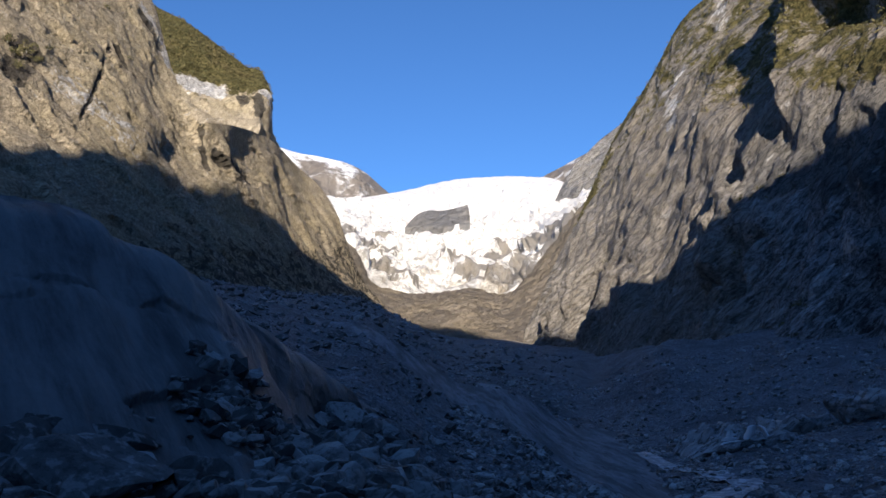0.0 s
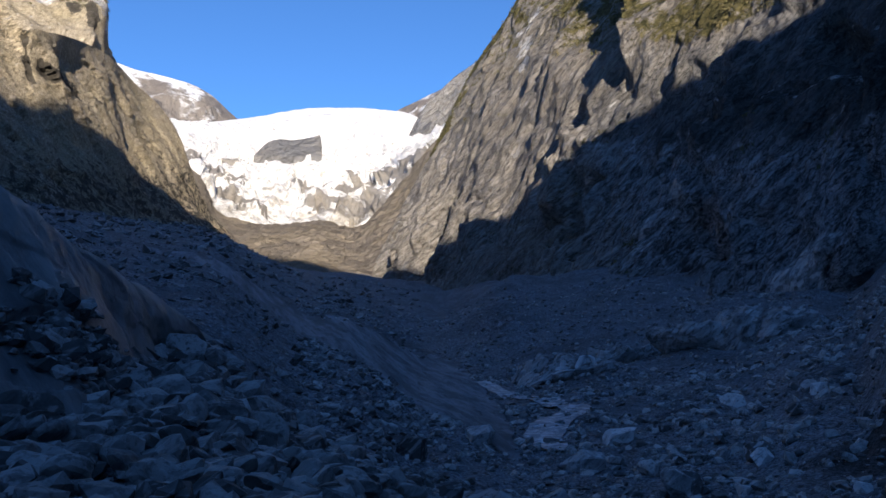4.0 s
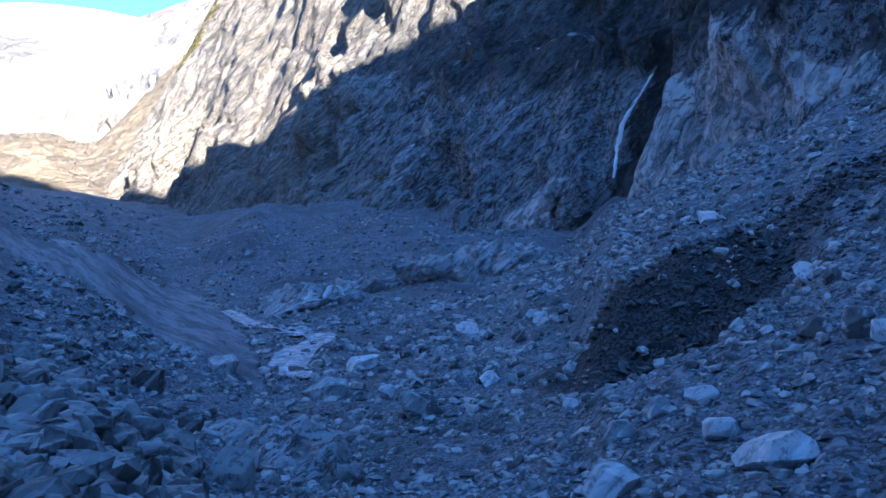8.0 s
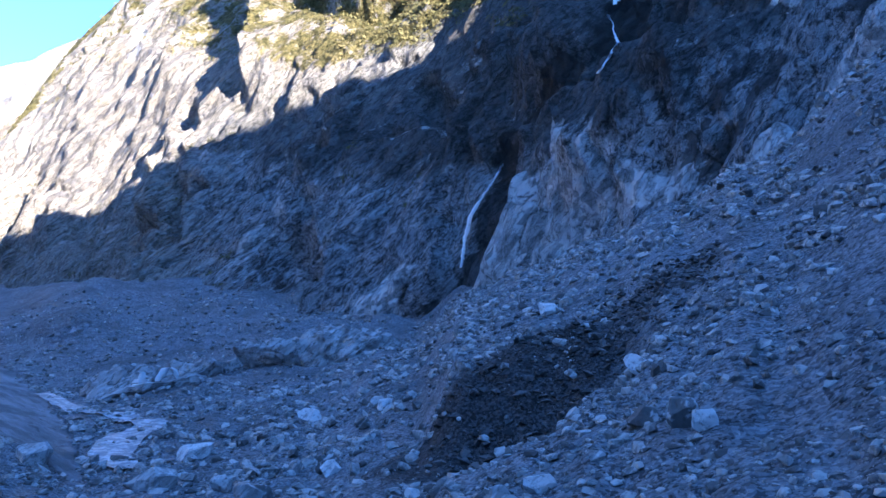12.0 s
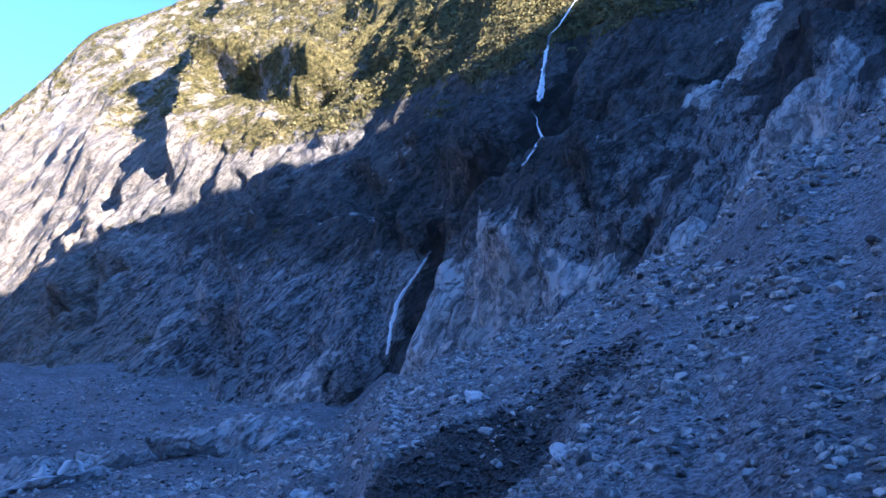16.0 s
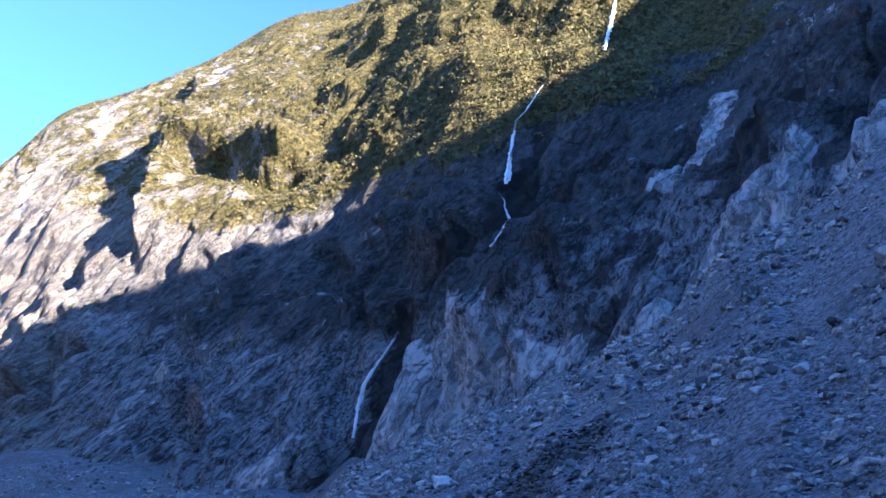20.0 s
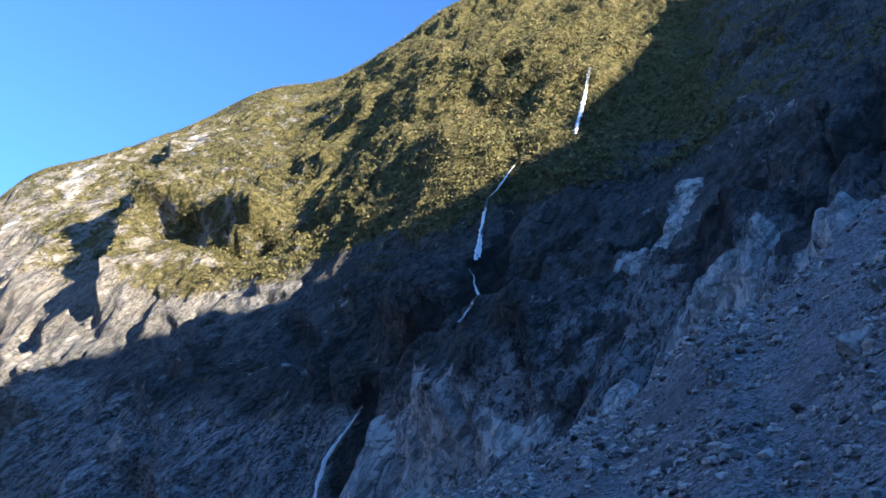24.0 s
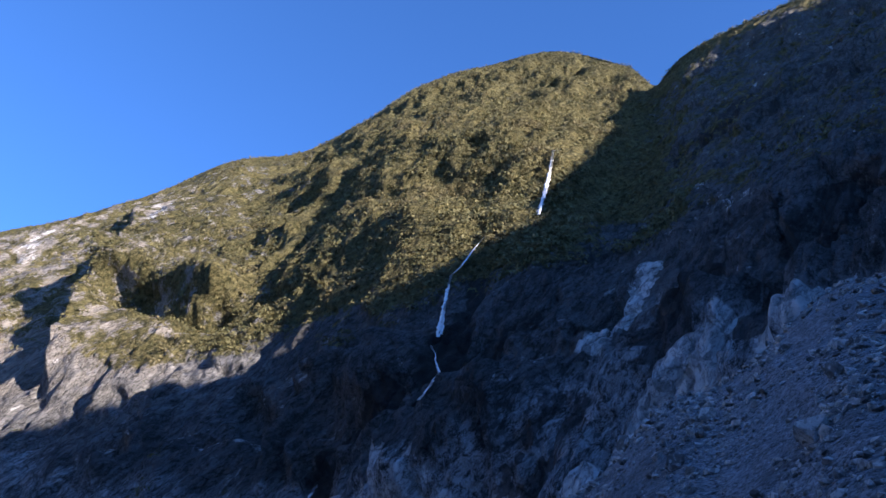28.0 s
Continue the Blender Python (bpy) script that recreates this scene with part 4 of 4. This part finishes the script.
waterfall("narrow white waterfall on the lower rock wall", [
    ([(44.6, 14.5), (44.1, 13.6), (43.4, 12.6), (42.7, 11.6), (42.1, 10.6), (41.8, 9.3), (41.7, 8.2), (41.5, 6.9)], 0.8),
    ([(43.6, 12.9), (42.9, 11.8), (42.3, 10.7), (42.0, 9.4)], 0.4)])
waterfall("white waterfall in a dark gully of the rock wall", [
    ([(54.1, 29.8), (53.75, 28.5), (53.4, 26.9), (53.2, 26.0), (53.0, 25.2)], 1.0),
    ([(53.6, 27.6), (53.5, 26.5), (53.35, 25.4)], 0.7),
    ([(52.5, 24.6), (52.9, 24.0), (53.0, 23.3), (53.3, 22.6)], 0.6),
    ([(53.2, 22.6), (52.6, 21.7), (51.7, 20.6)], 0.6),
    ([(56.9, 32.6), (55.9, 31.6), (54.9, 30.4), (54.1, 29.8)], 0.5)])
waterfall("tall white waterfall below the scrub slope", [
    ([(63.5, 38.7), (63.1, 37.5), (62.6, 36.2), (62.2, 35.2), (61.8, 34.1)], 1.25),
    ([(63.4, 38.2), (62.9, 36.6), (62.4, 35.3)], 0.9)])

RUN = [(13.2, -2.75, 114, 2.4), (14.2, -3.0, 106, 2.6), (15.6, -3.5, 98, 2.6), (17.2, -4.1, 90, 3.0), (19.0, -4.5, 83, 3.4), (20.2, -4.9, 77, 3.2), (18.9, -5.4, 71, 3.4), (17.8, -6.2, 64, 3.4), (18.2, -6.9, 58, 2.6), (19.6, -7.2, 54, 1.4)]
mid = np.array([site(b, 0, r)[:2] + (w,) for b, e, r, w in RUN])
t_fine = np.linspace(0, len(RUN) - 1, 140)
mid = spline(np.arange(len(RUN)), mid * (1, 1, 0.95), t_fine)
way = np.gradient(mid[:, :2], axis=0)
way /= np.linalg.norm(way, axis=1)[:, None]
edge = np.stack([way[:, 1], -way[:, 0]], 1)
cols = []
for f in np.linspace(-1, 1, 9):
    w = mid[:, 2] * (1 + 0.45 * perlin(np.stack([t_fine * 1.7, t_fine * 0 + f, t_fine * 0], 1)))
    xy = mid[:, :2] + edge * (f * w * 0.5)[:, None]
    z = ground_at(mid[:, 0], mid[:, 1]) * 0.6 + ground_at(xy[:, 0], xy[:, 1]) * 0.4
    cols.append(np.concatenate([xy, (z + 0.16)[:, None]], 1))
me = arrays_mesh("stream", np.stack(cols, 1).reshape(-1, 3), grid_faces(140, 9))
me.materials.append(STREAM)
tagged(new("stream", me), "shallow grey meltwater stream over stones", "stream", kind="structure")

cascade = tagged(new("cascade"), "small white cascade over a low rock step", "waterfall")
for j, (spots, width) in enumerate([([(21.6, -1.35), (21.45, -0.85), (21.1, -0.62), (20.7, -0.75), (20.45, -1.2), (20.3, -1.6)], 0.8), ([(19.35, -0.95), (19.25, -1.35), (19.1, -1.7)], 1.1), ([(18.8, -1.95), (19.3, -1.75), (19.9, -1.7), (20.3, -1.65)], 1.2)]):
    part("strand", strand_mesh([site(b, e, 98) for b, e in spots], width * 1.4, 31 + j, 0.4), FOAM, cascade)

# ---- boulders and stones ----
def ball(subdivisions):
    bm = bmesh.new()
    bmesh.ops.create_icosphere(bm, subdivisions=subdivisions, radius=1.0)
    v = np.array([q.co[:] for q in bm.verts])
    f = np.array([[q.index for q in face.verts] for face in bm.faces])
    bm.free()
    return v, f


BALLS = {n: ball(n) for n in (1, 2, 3, 4)}
BALLS[0] = (np.array([(1, 0, 0), (0, 1, 0), (-1, 0, 0), (0, -1, 0), (0, 0, 1), (0, 0, -1)], float), np.array([(0, 1, 4), (1, 2, 4), (2, 3, 4), (3, 0, 4), (1, 0, 5), (2, 1, 5), (3, 2, 5), (0, 3, 5)]))


def hewn(v, rng, cuts, flat_end=0.62):
    """A ball of corners cut by random planes to an angular block of unit half width."""
    v = v.copy()
    for _ in range(cuts):
        n = rng.normal(size=3)
        n /= np.linalg.norm(n)
        d = rng.uniform(0.45, 0.85)
        over = np.maximum(v @ n - d, 0)
        v -= over[:, None] * n
    v[:, 2] = np.clip(v[:, 2], -flat_end, flat_end)
    return v / np.abs(v).max(axis=0)


def boulder_mesh(seed, width, height, depth):
    rng = np.random.default_rng(seed)
    v, f = BALLS[4]
    v = hewn(v, rng, 16, 0.7) * (width / 2, depth / 2, height / 2)
    size = max(width, depth)
    v += fbm(v * (2.2 / size) + seed, 3)[:, None] * 0.035 * size * np.sign(v)
    v += perlin(v * (9 / size) + seed)[:, None] * 0.012 * size
    return arrays_mesh("boulder", v, f, False)


BOULDERS_STREAM = [(17.0, 45.3, 3.22, 1.14), (16.1, 31.4, 1.57, 0.94), (33.4, 55.9, 2.15, 0.95), (33.7, 46.3, 1.26, 0.59), (13.4, 56.4, 2.56, 1.28), (22.9, 39.8, 1.01, 0.61), (23.5, 37.2, 1.46, 0.81), (22.2, 51.8, 2.48, 1.04), (18.7, 40.0, 1.31, 0.82)]
BOULDERS_SCREE = [(12.6, 9.7, 1.66, 0.65), (15.6, 14.4, 0.94, 0.50), (14.7, 15.1, 0.78, 0.47), (22.9, 36.2, 1.11, 0.70), (15.9, 31.1, 1.56, 1.04), (25.2, 18.0, 1.24, 0.54), (23.2, 15.7, 0.41, 0.37), (38.5, 34.5, 1.70, 0.68), (10.3, 11.8, 1.13, 0.54), (19.2, 13.7, 1.04, 0.52), (18.7, 12.2, 1.06, 0.74), (18.1, 11.1, 0.78, 0.47), (13.7, 12.2, 0.96, 0.41), (34.2, 47.8, 1.07, 0.52), (24.4, 30.9, 0.72, 0.41), (16.9, 13.5, 0.48, 0.22), (13.5, 15.2, 0.91, 0.53), (18.2, 23.1, 0.54, 0.33)]
BOULDERS_PILE = [(-5.2, 36.1, 2.67, 1.33), (2.4, 19.6, 1.11, 0.89), (5.9, 30.9, 1.40, 0.82), (1.6, 27.9, 1.65, 0.82), (0.4, 16.4, 0.85, 0.49), (1.6, 20.6, 0.92, 0.69), (0.5, 38.5, 1.98, 1.13), (4.7, 19.5, 1.67, 1.21), (6.6, 45.5, 2.37, 1.36), (-7.9, 16.9, 4.08, 1.09), (-7.3, 14.9, 2.31, 1.09), (-6.4, 15.8, 1.49, 0.87), (-4.6, 35.0, 2.32, 1.55), (-9.0, 31.7, 1.83, 0.88), (-5.4, 16.9, 1.04, 0.65), (-4.5, 19.0, 1.00, 0.71), (-2.5, 25.1, 1.48, 1.11), (-1.0, 33.1, 1.46, 0.97), (-5.0, 26.9, 1.20, 0.60)]
BOULDERS_UPPER = [(58.3, 17.7, 1.50, 0.94), (38.7, 6.9, 1.95, 0.84), (49.4, 17.4, 1.39, 0.72), (79.5, 33.4, 1.98, 1.19), (38.0, 11.0, 0.89, 0.47), (46.8, 6.4, 1.48, 0.74)]

def set_boulders(places, label, group, seed, first=STONE):
    for j, (x, y, width, height) in enumerate(places):
        rng = np.random.default_rng(seed + j)
        depth = width * rng.uniform(0.55, 0.85)
        me = boulder_mesh(seed + j, width * 1.08, height * 1.5, depth)
        me.materials.append(first)
        b = math.degrees(math.atan2(x, y))
        ob = tagged(new("boulder", me), label, "boulder", group)
        ob.matrix_world = pose(x, y, float(ground_at(x, y)) + height * 0.32, rng.uniform(-9, 9), rng.uniform(-12, 12), -b + rng.uniform(-14, 14))


set_boulders(BOULDERS_STREAM, "grey slab-like boulder beside the meltwater stream", "boulders by the stream", 100, PALE_STONE)
set_boulders(BOULDERS_SCREE, "pale grey angular boulder on the gravel scree", "boulders on the scree", 200, PALE_STONE)
set_boulders([(x, y, w * 0.75, h * 0.8) for x, y, w, h in BOULDERS_PILE], "dark grey angular schist block in the rubble pile", "blocks of the rubble pile", 300, DARK_STONE)
set_boulders([(-6.9, 14.6, 3.5, 1.0), (-8.6, 15.6, 2.0, 0.9), (-5.0, 15.4, 1.5, 0.8)], "large flat dark schist block at the slab's foot", "blocks of the rubble pile", 350, DARK_STONE)
set_boulders(BOULDERS_UPPER, "pale grey block high on the scree slope", "blocks high on the scree", 400)


def many_stones(places, sizes, ball_size, seed, flat=(0.3, 0.65)):
    """All stones in one mesh: places (n, 3), half widths (n)."""
    rng = np.random.default_rng(seed)
    v, f = BALLS[ball_size]
    shapes = np.stack([hewn(v, rng, 9) if ball_size else v * rng.uniform(0.7, 1.15, (6, 1)) + rng.normal(0, 0.18, (6, 3)) for _ in range(24)])
    n = len(places)
    p = shapes[rng.integers(0, 24, n)] * np.stack([np.ones(n), rng.uniform(0.5, 0.95, n), rng.uniform(*flat, n)], 1)[:, None, :]
    p *= np.asarray(sizes)[:, None, None]
    turn, lean, tip = rng.uniform(0, 6.283, n), rng.normal(0, 0.35, n), rng.normal(0, 0.35, n)
    for a, b, angle in ((1, 2, lean), (0, 2, tip), (0, 1, turn)):
        c, s = np.cos(angle)[:, None], np.sin(angle)[:, None]
        u, w = p[:, :, a].copy(), p[:, :, b].copy()
        p[:, :, a], p[:, :, b] = c * u - s * w, s * u + c * w
    p += np.asarray(places)[:, None, :]
    faces = f[None] + (np.arange(n) * len(v))[:, None, None]
    return arrays_mesh("stones", p.reshape(-1, 3), faces.reshape(-1, 3), False)


def strewn(n, bearings, reach_to, seed, power=1.0):
    rng = np.random.default_rng(seed)
    b = np.radians(rng.uniform(*bearings, n))
    r = np.exp(rng.uniform(math.log(reach_to[0]), math.log(reach_to[1]), n) ) ** power
    return r * np.sin(b), r * np.cos(b), r, rng


def stuff(name, me, material, label, category):
    me.materials.append(material)
    return tagged(new(name, me), label, category, kind="stuff")


v3, f3 = BALLS[3]
blocks = []
for j in range(12):
    rng2 = np.random.default_rng(600 + j)
    v = hewn(v3, rng2, 12) * (1, rng2.uniform(0.5, 0.85), rng2.uniform(0.25, 0.5))
    me = arrays_mesh("stone", v + perlin(v * 3 + j)[:, None] * 0.05, f3, False)
    me.materials.append(STONE)
    blocks.append(me)
dark_blocks = []
for me in blocks:
    dark_blocks.append(me.copy())
    dark_blocks[-1].materials[0] = DARK_STONE


def right_gap(x, y):
    """Above nought where the ground lies in front of the right wall's foot."""
    b = np.degrees(np.arctan2(x, y))
    return np.interp(b, [q[0] for q in FOOT], [q[2] for q in FOOT]) - np.hypot(x, y) + 6


# scree on the right and the valley floor
x, y, r, rng = strewn(96000, (0, 90), (6.5, 210), 41)
half = np.clip(0.0020 * r * rng.pareto(1.9, len(r)) + 0.0009 * r, 0.01, np.minimum(0.012 * r, 0.6))
lot = (right_gap(x, y) > 0) & (fbm(np.stack([x * 0.15, y * 0.15, x * 0], 1), 3) > -0.35 + 0.5 * rng.random(len(r)))
lot &= bare_rock(x, y) < 0.3 + 0.6 * rng.random(len(r))
lot &= (near_line(x, y, HOLLOW) > 5.0) | (rng.random(len(r)) < 0.25)
x, y, r, half = x[lot], y[lot], r[lot], half[lot]
places = np.stack([x, y, ground_at(x, y) + half * 0.12], 1)
big = half > 0.0055 * r
tiny = ~big & (half < 0.0028 * r)
middling = ~big & ~tiny
stuff("scree_gravel", many_stones(places[tiny], half[tiny], 0, 42), RUBBLE, "loose grey gravel strewn over the scree slope", "gravel")
stuff("scree_pebbles", many_stones(places[middling], half[middling], 1, 44), RUBBLE, "small angular grey stones strewn over the scree slope", "stones")
field = tagged(new("scree_field"), "loose angular grey stones strewn over the scree", "stones")
large = np.nonzero(big)[0]
large = large[np.argsort(r[large] / half[large])]
for j in large[:290]:
    ob = new("stone", blocks[j % 12])
    ob.parent = field
    ob.matrix_basis = pose(*places[j], *rng.normal(0, 16, 2), rng.uniform(0, 360)) @ Matrix.Scale(float(half[j]), 4)
rest = large[290:]
part("small_stones", many_stones(places[rest], half[rest], 1, 43), RUBBLE, field, "smaller loose stones of the scree")["kind"] = "stuff"

# wet stones in the hollow that the water has cut into the scree
x, y, r, rng = strewn(9000, (40, 60), (30, 50), 47)
half = np.clip(0.0022 * r * rng.pareto(1.9, len(r)) + 0.0012 * r, 0.03, 0.4)
lot = near_line(x, y, HOLLOW) < 1.5 + 4.5 * rng.random(len(r))
x, y, half = x[lot][:2600], y[lot][:2600], half[lot][:2600]
WET_STONE = plain_rock("wet_stone", (0.07, 0.07, 0.07), each=False)
stuff("hollow_gravel", many_stones(np.stack([x, y, ground_at(x, y) + half * 0.2], 1), half, 0, 48), WET_STONE, "dark wet stones in a hollow of the scree", "gravel")

# talus below the left wall
x, y, r, rng = strewn(6500, (-34, 9), (42, 330), 45)
half = np.clip(0.0022 * r * rng.pareto(1.8, len(r)) + 0.0011 * r, 0.05, np.minimum(0.011 * r, 1.6))
lot = bare_rock(x, y) < 0.25 + 0.3 * rng.random(len(x))
x, y, half = x[lot], y[lot], half[lot]
places = np.stack([x, y, ground_at(x, y) + half * 0.12], 1)
stuff("talus_stones", many_stones(places, half, 0, 46), DARK_RUBBLE, "dark broken stones on the talus slope", "stones")

# rubble pile at the left
x, y, r, rng = strewn(7500, (-40, 14), (5.0, 46), 51)
half = np.clip(0.012 * r * rng.pareto(1.9, len(r)) + 0.006 * r, 0.05, np.minimum(0.035 * r, 0.85))
keep = (np.degrees(np.arctan2(x, y)) < 11 - 0.9 * np.maximum(r - 22, 0)) & ((np.degrees(np.arctan2(x, y)) > -14) | (r < 17))
x, y, r, half = x[keep], y[keep], r[keep], half[keep]
places = np.stack([x, y, ground_at(x, y) + half * 0.25 + 0.12 * rng.random(len(x))], 1)
order = np.argsort(-half * (r < 26))
pile = new("rubble_pile")
tagged(pile, "pile of broken dark grey schist blocks", "rubble")
for j in order[:290]:
    ob = new("stone", dark_blocks[j % 12])
    ob.parent = pile
    ob.matrix_basis = pose(*places[j], *rng.normal(0, 20, 2), rng.uniform(0, 360)) @ Matrix.Scale(float(half[j]), 4)
rest = order[290:]
fine_rest, coarse_rest = rest[half[rest] < 0.011 * r[rest]], rest[half[rest] >= 0.011 * r[rest]]
part("rubble", many_stones(places[coarse_rest], half[coarse_rest], 1, 52), DARK_RUBBLE, pile, "broken stones of the pile")["kind"] = "stuff"
part("small_stones", many_stones(places[fine_rest], half[fine_rest], 1, 53), DARK_RUBBLE, pile, "small broken stones of the pile")["kind"] = "stuff"


# rubble lodged in the hollow of the polished slab
caught = along(slab, [(-17.0, 4.2, -14.5, 1.5, 0.9, 1), (-14.5, 1.5, -11.5, -1.5, 1.6, 1), (-15.5, 0.5, -13.0, -2.5, 1.6, 1)], 0.3)
caught[int(0.75 * len(caught)):] = 0
rng = np.random.default_rng(55)
pieces = rng.choice(caught.size, 420, p=(caught**2 / (caught**2).sum()).ravel())
half = np.clip(0.09 + 0.1 * rng.pareto(2.2, 420), 0.09, 0.5)
stuff("slab_rubble", many_stones(slab.reshape(-1, 3)[pieces] + (0, 0, 0.08), half, 1, 56), DARK_RUBBLE, "broken dark stones lodged in a hollow of the slab", "rubble")


# ---- bedrock that stands out of the floor ----
def outcrop(b, r, size, turn, label, material, seed, sink=0.35, cuts=14):
    rng = np.random.default_rng(seed)
    v, f = ball5
    v = hewn(v, rng, cuts, 0.9) * np.array(size) / 2
    n = np.array(size) / 2
    v = v + (v / (n * n)) / np.linalg.norm(v / (n * n), axis=1)[:, None] * (fbm(v * (3.0 / size[1]) + seed, 4)[:, None] * 0.2 * max(size[1], size[2]) + fbm(grained(v, 0.3) * 1.2 + seed, 3, True)[:, None] * 0.05 * size[2])
    me = arrays_mesh("outcrop", v, f)
    me.materials.append(material)
    x, y, _ = site(b, 0, r)
    ob = tagged(new("outcrop", me), label, "rock", "bedrock outcrops")
    ob.matrix_world = pose(x, y, float(ground_at(x, y)) + size[2] * (0.5 - sink), 0, 0, turn)
    return ob


ball5 = ball(5)
k = Nodes("pale_bedrock", 0.7)
bands = k.noise(1.2, 7, 0.6, k.grain(0.2))
fine = k.noise(6, 6, 0.65)
c = k.mix(k.step(bands, 0.35, 0.65), (0.22, 0.225, 0.23), (0.5, 0.505, 0.51))
c = k.mix(k.math("MULTIPLY", k.step(fine, 0.5, 0.35), 0.35), c, (0.15, 0.15, 0.15))
split = k.step(k.math("ABSOLUTE", k.math("SUBTRACT", k.noise(0.7, 10, 0.7, k.grain(0.25)), 0.49)), 0.02, 0.004)
plate = k.broken(1.6, 0.4)
c = k.mix(0.35, c, k.mix(k.step(plate[0], 0.3, 0.7), (0.18, 0.18, 0.18), (0.55, 0.555, 0.56)))
c = k.mix(k.math("MULTIPLY", split, 0.7), c, (0.05, 0.05, 0.05))
k.colour(c)
k.bump(k.math("ADD", k.math("ADD", bands, plate[2]), k.math("ADD", k.math("MULTIPLY", fine, 0.5), k.math("MULTIPLY", split, -0.4))), 0.3)
PALE = k.mat
outcrop(15.6, 33, (3.6, 8.5, 2.6), 52, "pale ice-polished bedrock hump among the stones", PALE, 802, 0.5, 5)
outcrop(18.4, 26, (2.6, 6.5, 2.0), 25, "pale ice-polished bedrock hump among the stones", PALE, 803, 0.5, 5)
outcrop(19.6, 112, (17, 9, 6.0), -15, "pale low bedrock step at the cascade", PALE, 804, 0.45, 9)
outcrop(24.0, 127, (13, 9, 4.6), -20, "pale low bedrock step beside the stream", PALE, 805, 0.5, 9)
outcrop(29.2, 124, (17, 9, 9.0), -25, "ribbed grey bedrock outcrop at the wall's foot", PALE, 806, 0.5, 9)
outcrop(33.4, 122, (15, 10, 9.5), -30, "ribbed grey bedrock outcrop at the wall's foot", PALE, 807, 0.5, 9)


# ---- scrub and trees on the slopes ----
k = Nodes("scrub_leaves", 0.7)
r = k.island()
tuft = k.noise(0.35, 4, 0.6)
c = k.mix(k.step(tuft, 0.35, 0.65), (0.04, 0.05, 0.016), (0.14, 0.126, 0.052))
c = k.mix(k.math("MULTIPLY", r, 0.5), c, (0.19, 0.168, 0.07))
c = k.mix(k.math("MULTIPLY", k.step(k.noise(0.03, 4, 0.6), 0.5, 0.68), 0.6), c, (0.17, 0.135, 0.065))
k.colour(c)
LEAVES = k.mat


def clumps(places, sizes, leaves, seed):
    """Scrub in one mesh: each clump an uneven heap of leafy flakes."""
    rng = np.random.default_rng(seed)
    n = len(places)
    d = rng.normal(size=(n, leaves, 3))
    d /= np.linalg.norm(d, axis=2, keepdims=True)
    d[:, :, 2] = np.abs(d[:, :, 2]) * 1.1 - 0.15
    centre = d * rng.uniform(0.55, 1.0, (n, leaves, 1)) * np.asarray(sizes)[:, None, None]
    a = np.cross(d, rng.normal(size=d.shape))
    a /= np.linalg.norm(a, axis=2, keepdims=True)
    b = np.cross(d, a) + 0.4 * rng.normal(size=d.shape)
    half = (np.asarray(sizes)[:, None] * rng.uniform(0.1, 0.22, (n, leaves)))[:, :, None]
    leaf = np.stack([centre - a * half, centre + a * half, centre + b * half * 1.5], 2)
    leaf += np.asarray(places)[:, None, None, :]
    return arrays_mesh("scrub", leaf.reshape(-1, 3), np.arange(n * leaves * 3).reshape(-1, 3), False)


def sow(sheet, chance, n, seed):
    rng = np.random.default_rng(seed)
    d = np.linalg.norm(sheet, axis=2)
    w = np.clip(chance, 0, None) * d**0
    w = (w / w.sum()).ravel()
    j = rng.choice(w.size, n, p=w)
    return sheet.reshape(-1, 3)[j], rng


patchy = fbm(right.reshape(-1, 3) * (0.03, 0.03, 0.02), 4).reshape(right.shape[:2])
chance = np.clip(green * 1.5 - 0.5 + patchy * 1.6, 0, 1) * (1 - pale) * (1 - gully) * np.clip((77 - bearing) / 4, 0.15, 1)
chance = np.maximum(chance, 0.9 * (np.abs(RIGHT_V[:, None] - 0.922) < 0.008) * np.clip((bearing - 16) / 20, 0, 1))
chance[RIGHT_V > 0.94] = 0
at, rng = sow(right, chance, 21000, 71)
stuff("scrub_slope", clumps(at, 0.7 + 2.0 * rng.random(len(at)) ** 2, 28, 72), LEAVES, "olive green scrub and low forest on the upper slope", "scrub")
hillp = np.clip(hgreen, 0, 1) * np.clip(0.8 + fbm(hill.reshape(-1, 3) * 0.03, 3).reshape(hill.shape[:2]), 0, 1)
at, rng = sow(hill, hillp, 2600, 73)
stuff("scrub_hill", clumps(at, rng.uniform(1.0, 3.0, len(at)), 34, 74), LEAVES, "dark green scrub covering the hill shoulder", "scrub")


# single bushes on the left wall
def bush(b, e, size, seed):
    at = left[pick(left, b, e)] + (0.3, -0.5, 0.2)
    top = tagged(new("bush"), "dark green bush clinging to the tan rock wall", "bush", "bushes on the rock wall")
    top.location = at
    stem = arrays_mesh("stem", BALLS[1][0] * (0.12, 0.12, size * 0.5), BALLS[1][1])
    part("stem", stem, STONE, top)
    rng = np.random.default_rng(seed)
    n = 14
    heap = rng.normal(0, 0.38, (n, 3)) * size * (1.1, 0.7, 0.7) + (0, 0, 0.25 * size)
    part("crown", clumps(heap, rng.uniform(0.3, 0.6, n) * size, 26, seed), LEAVES, top)


for j, (b, e, size) in enumerate([(-31.2, 23.6, 2.2), (-30.4, 24.0, 2.6), (-29.7, 23.5, 2.0), (-30.9, 22.8, 1.8), (-31.6, 24.4, 2.2), (-29.2, 24.3, 1.4), (-23.9, 24.6, 1.2), (-25.6, 27.6, 1.6)]):
    bush(b, e, size, 900 + j)
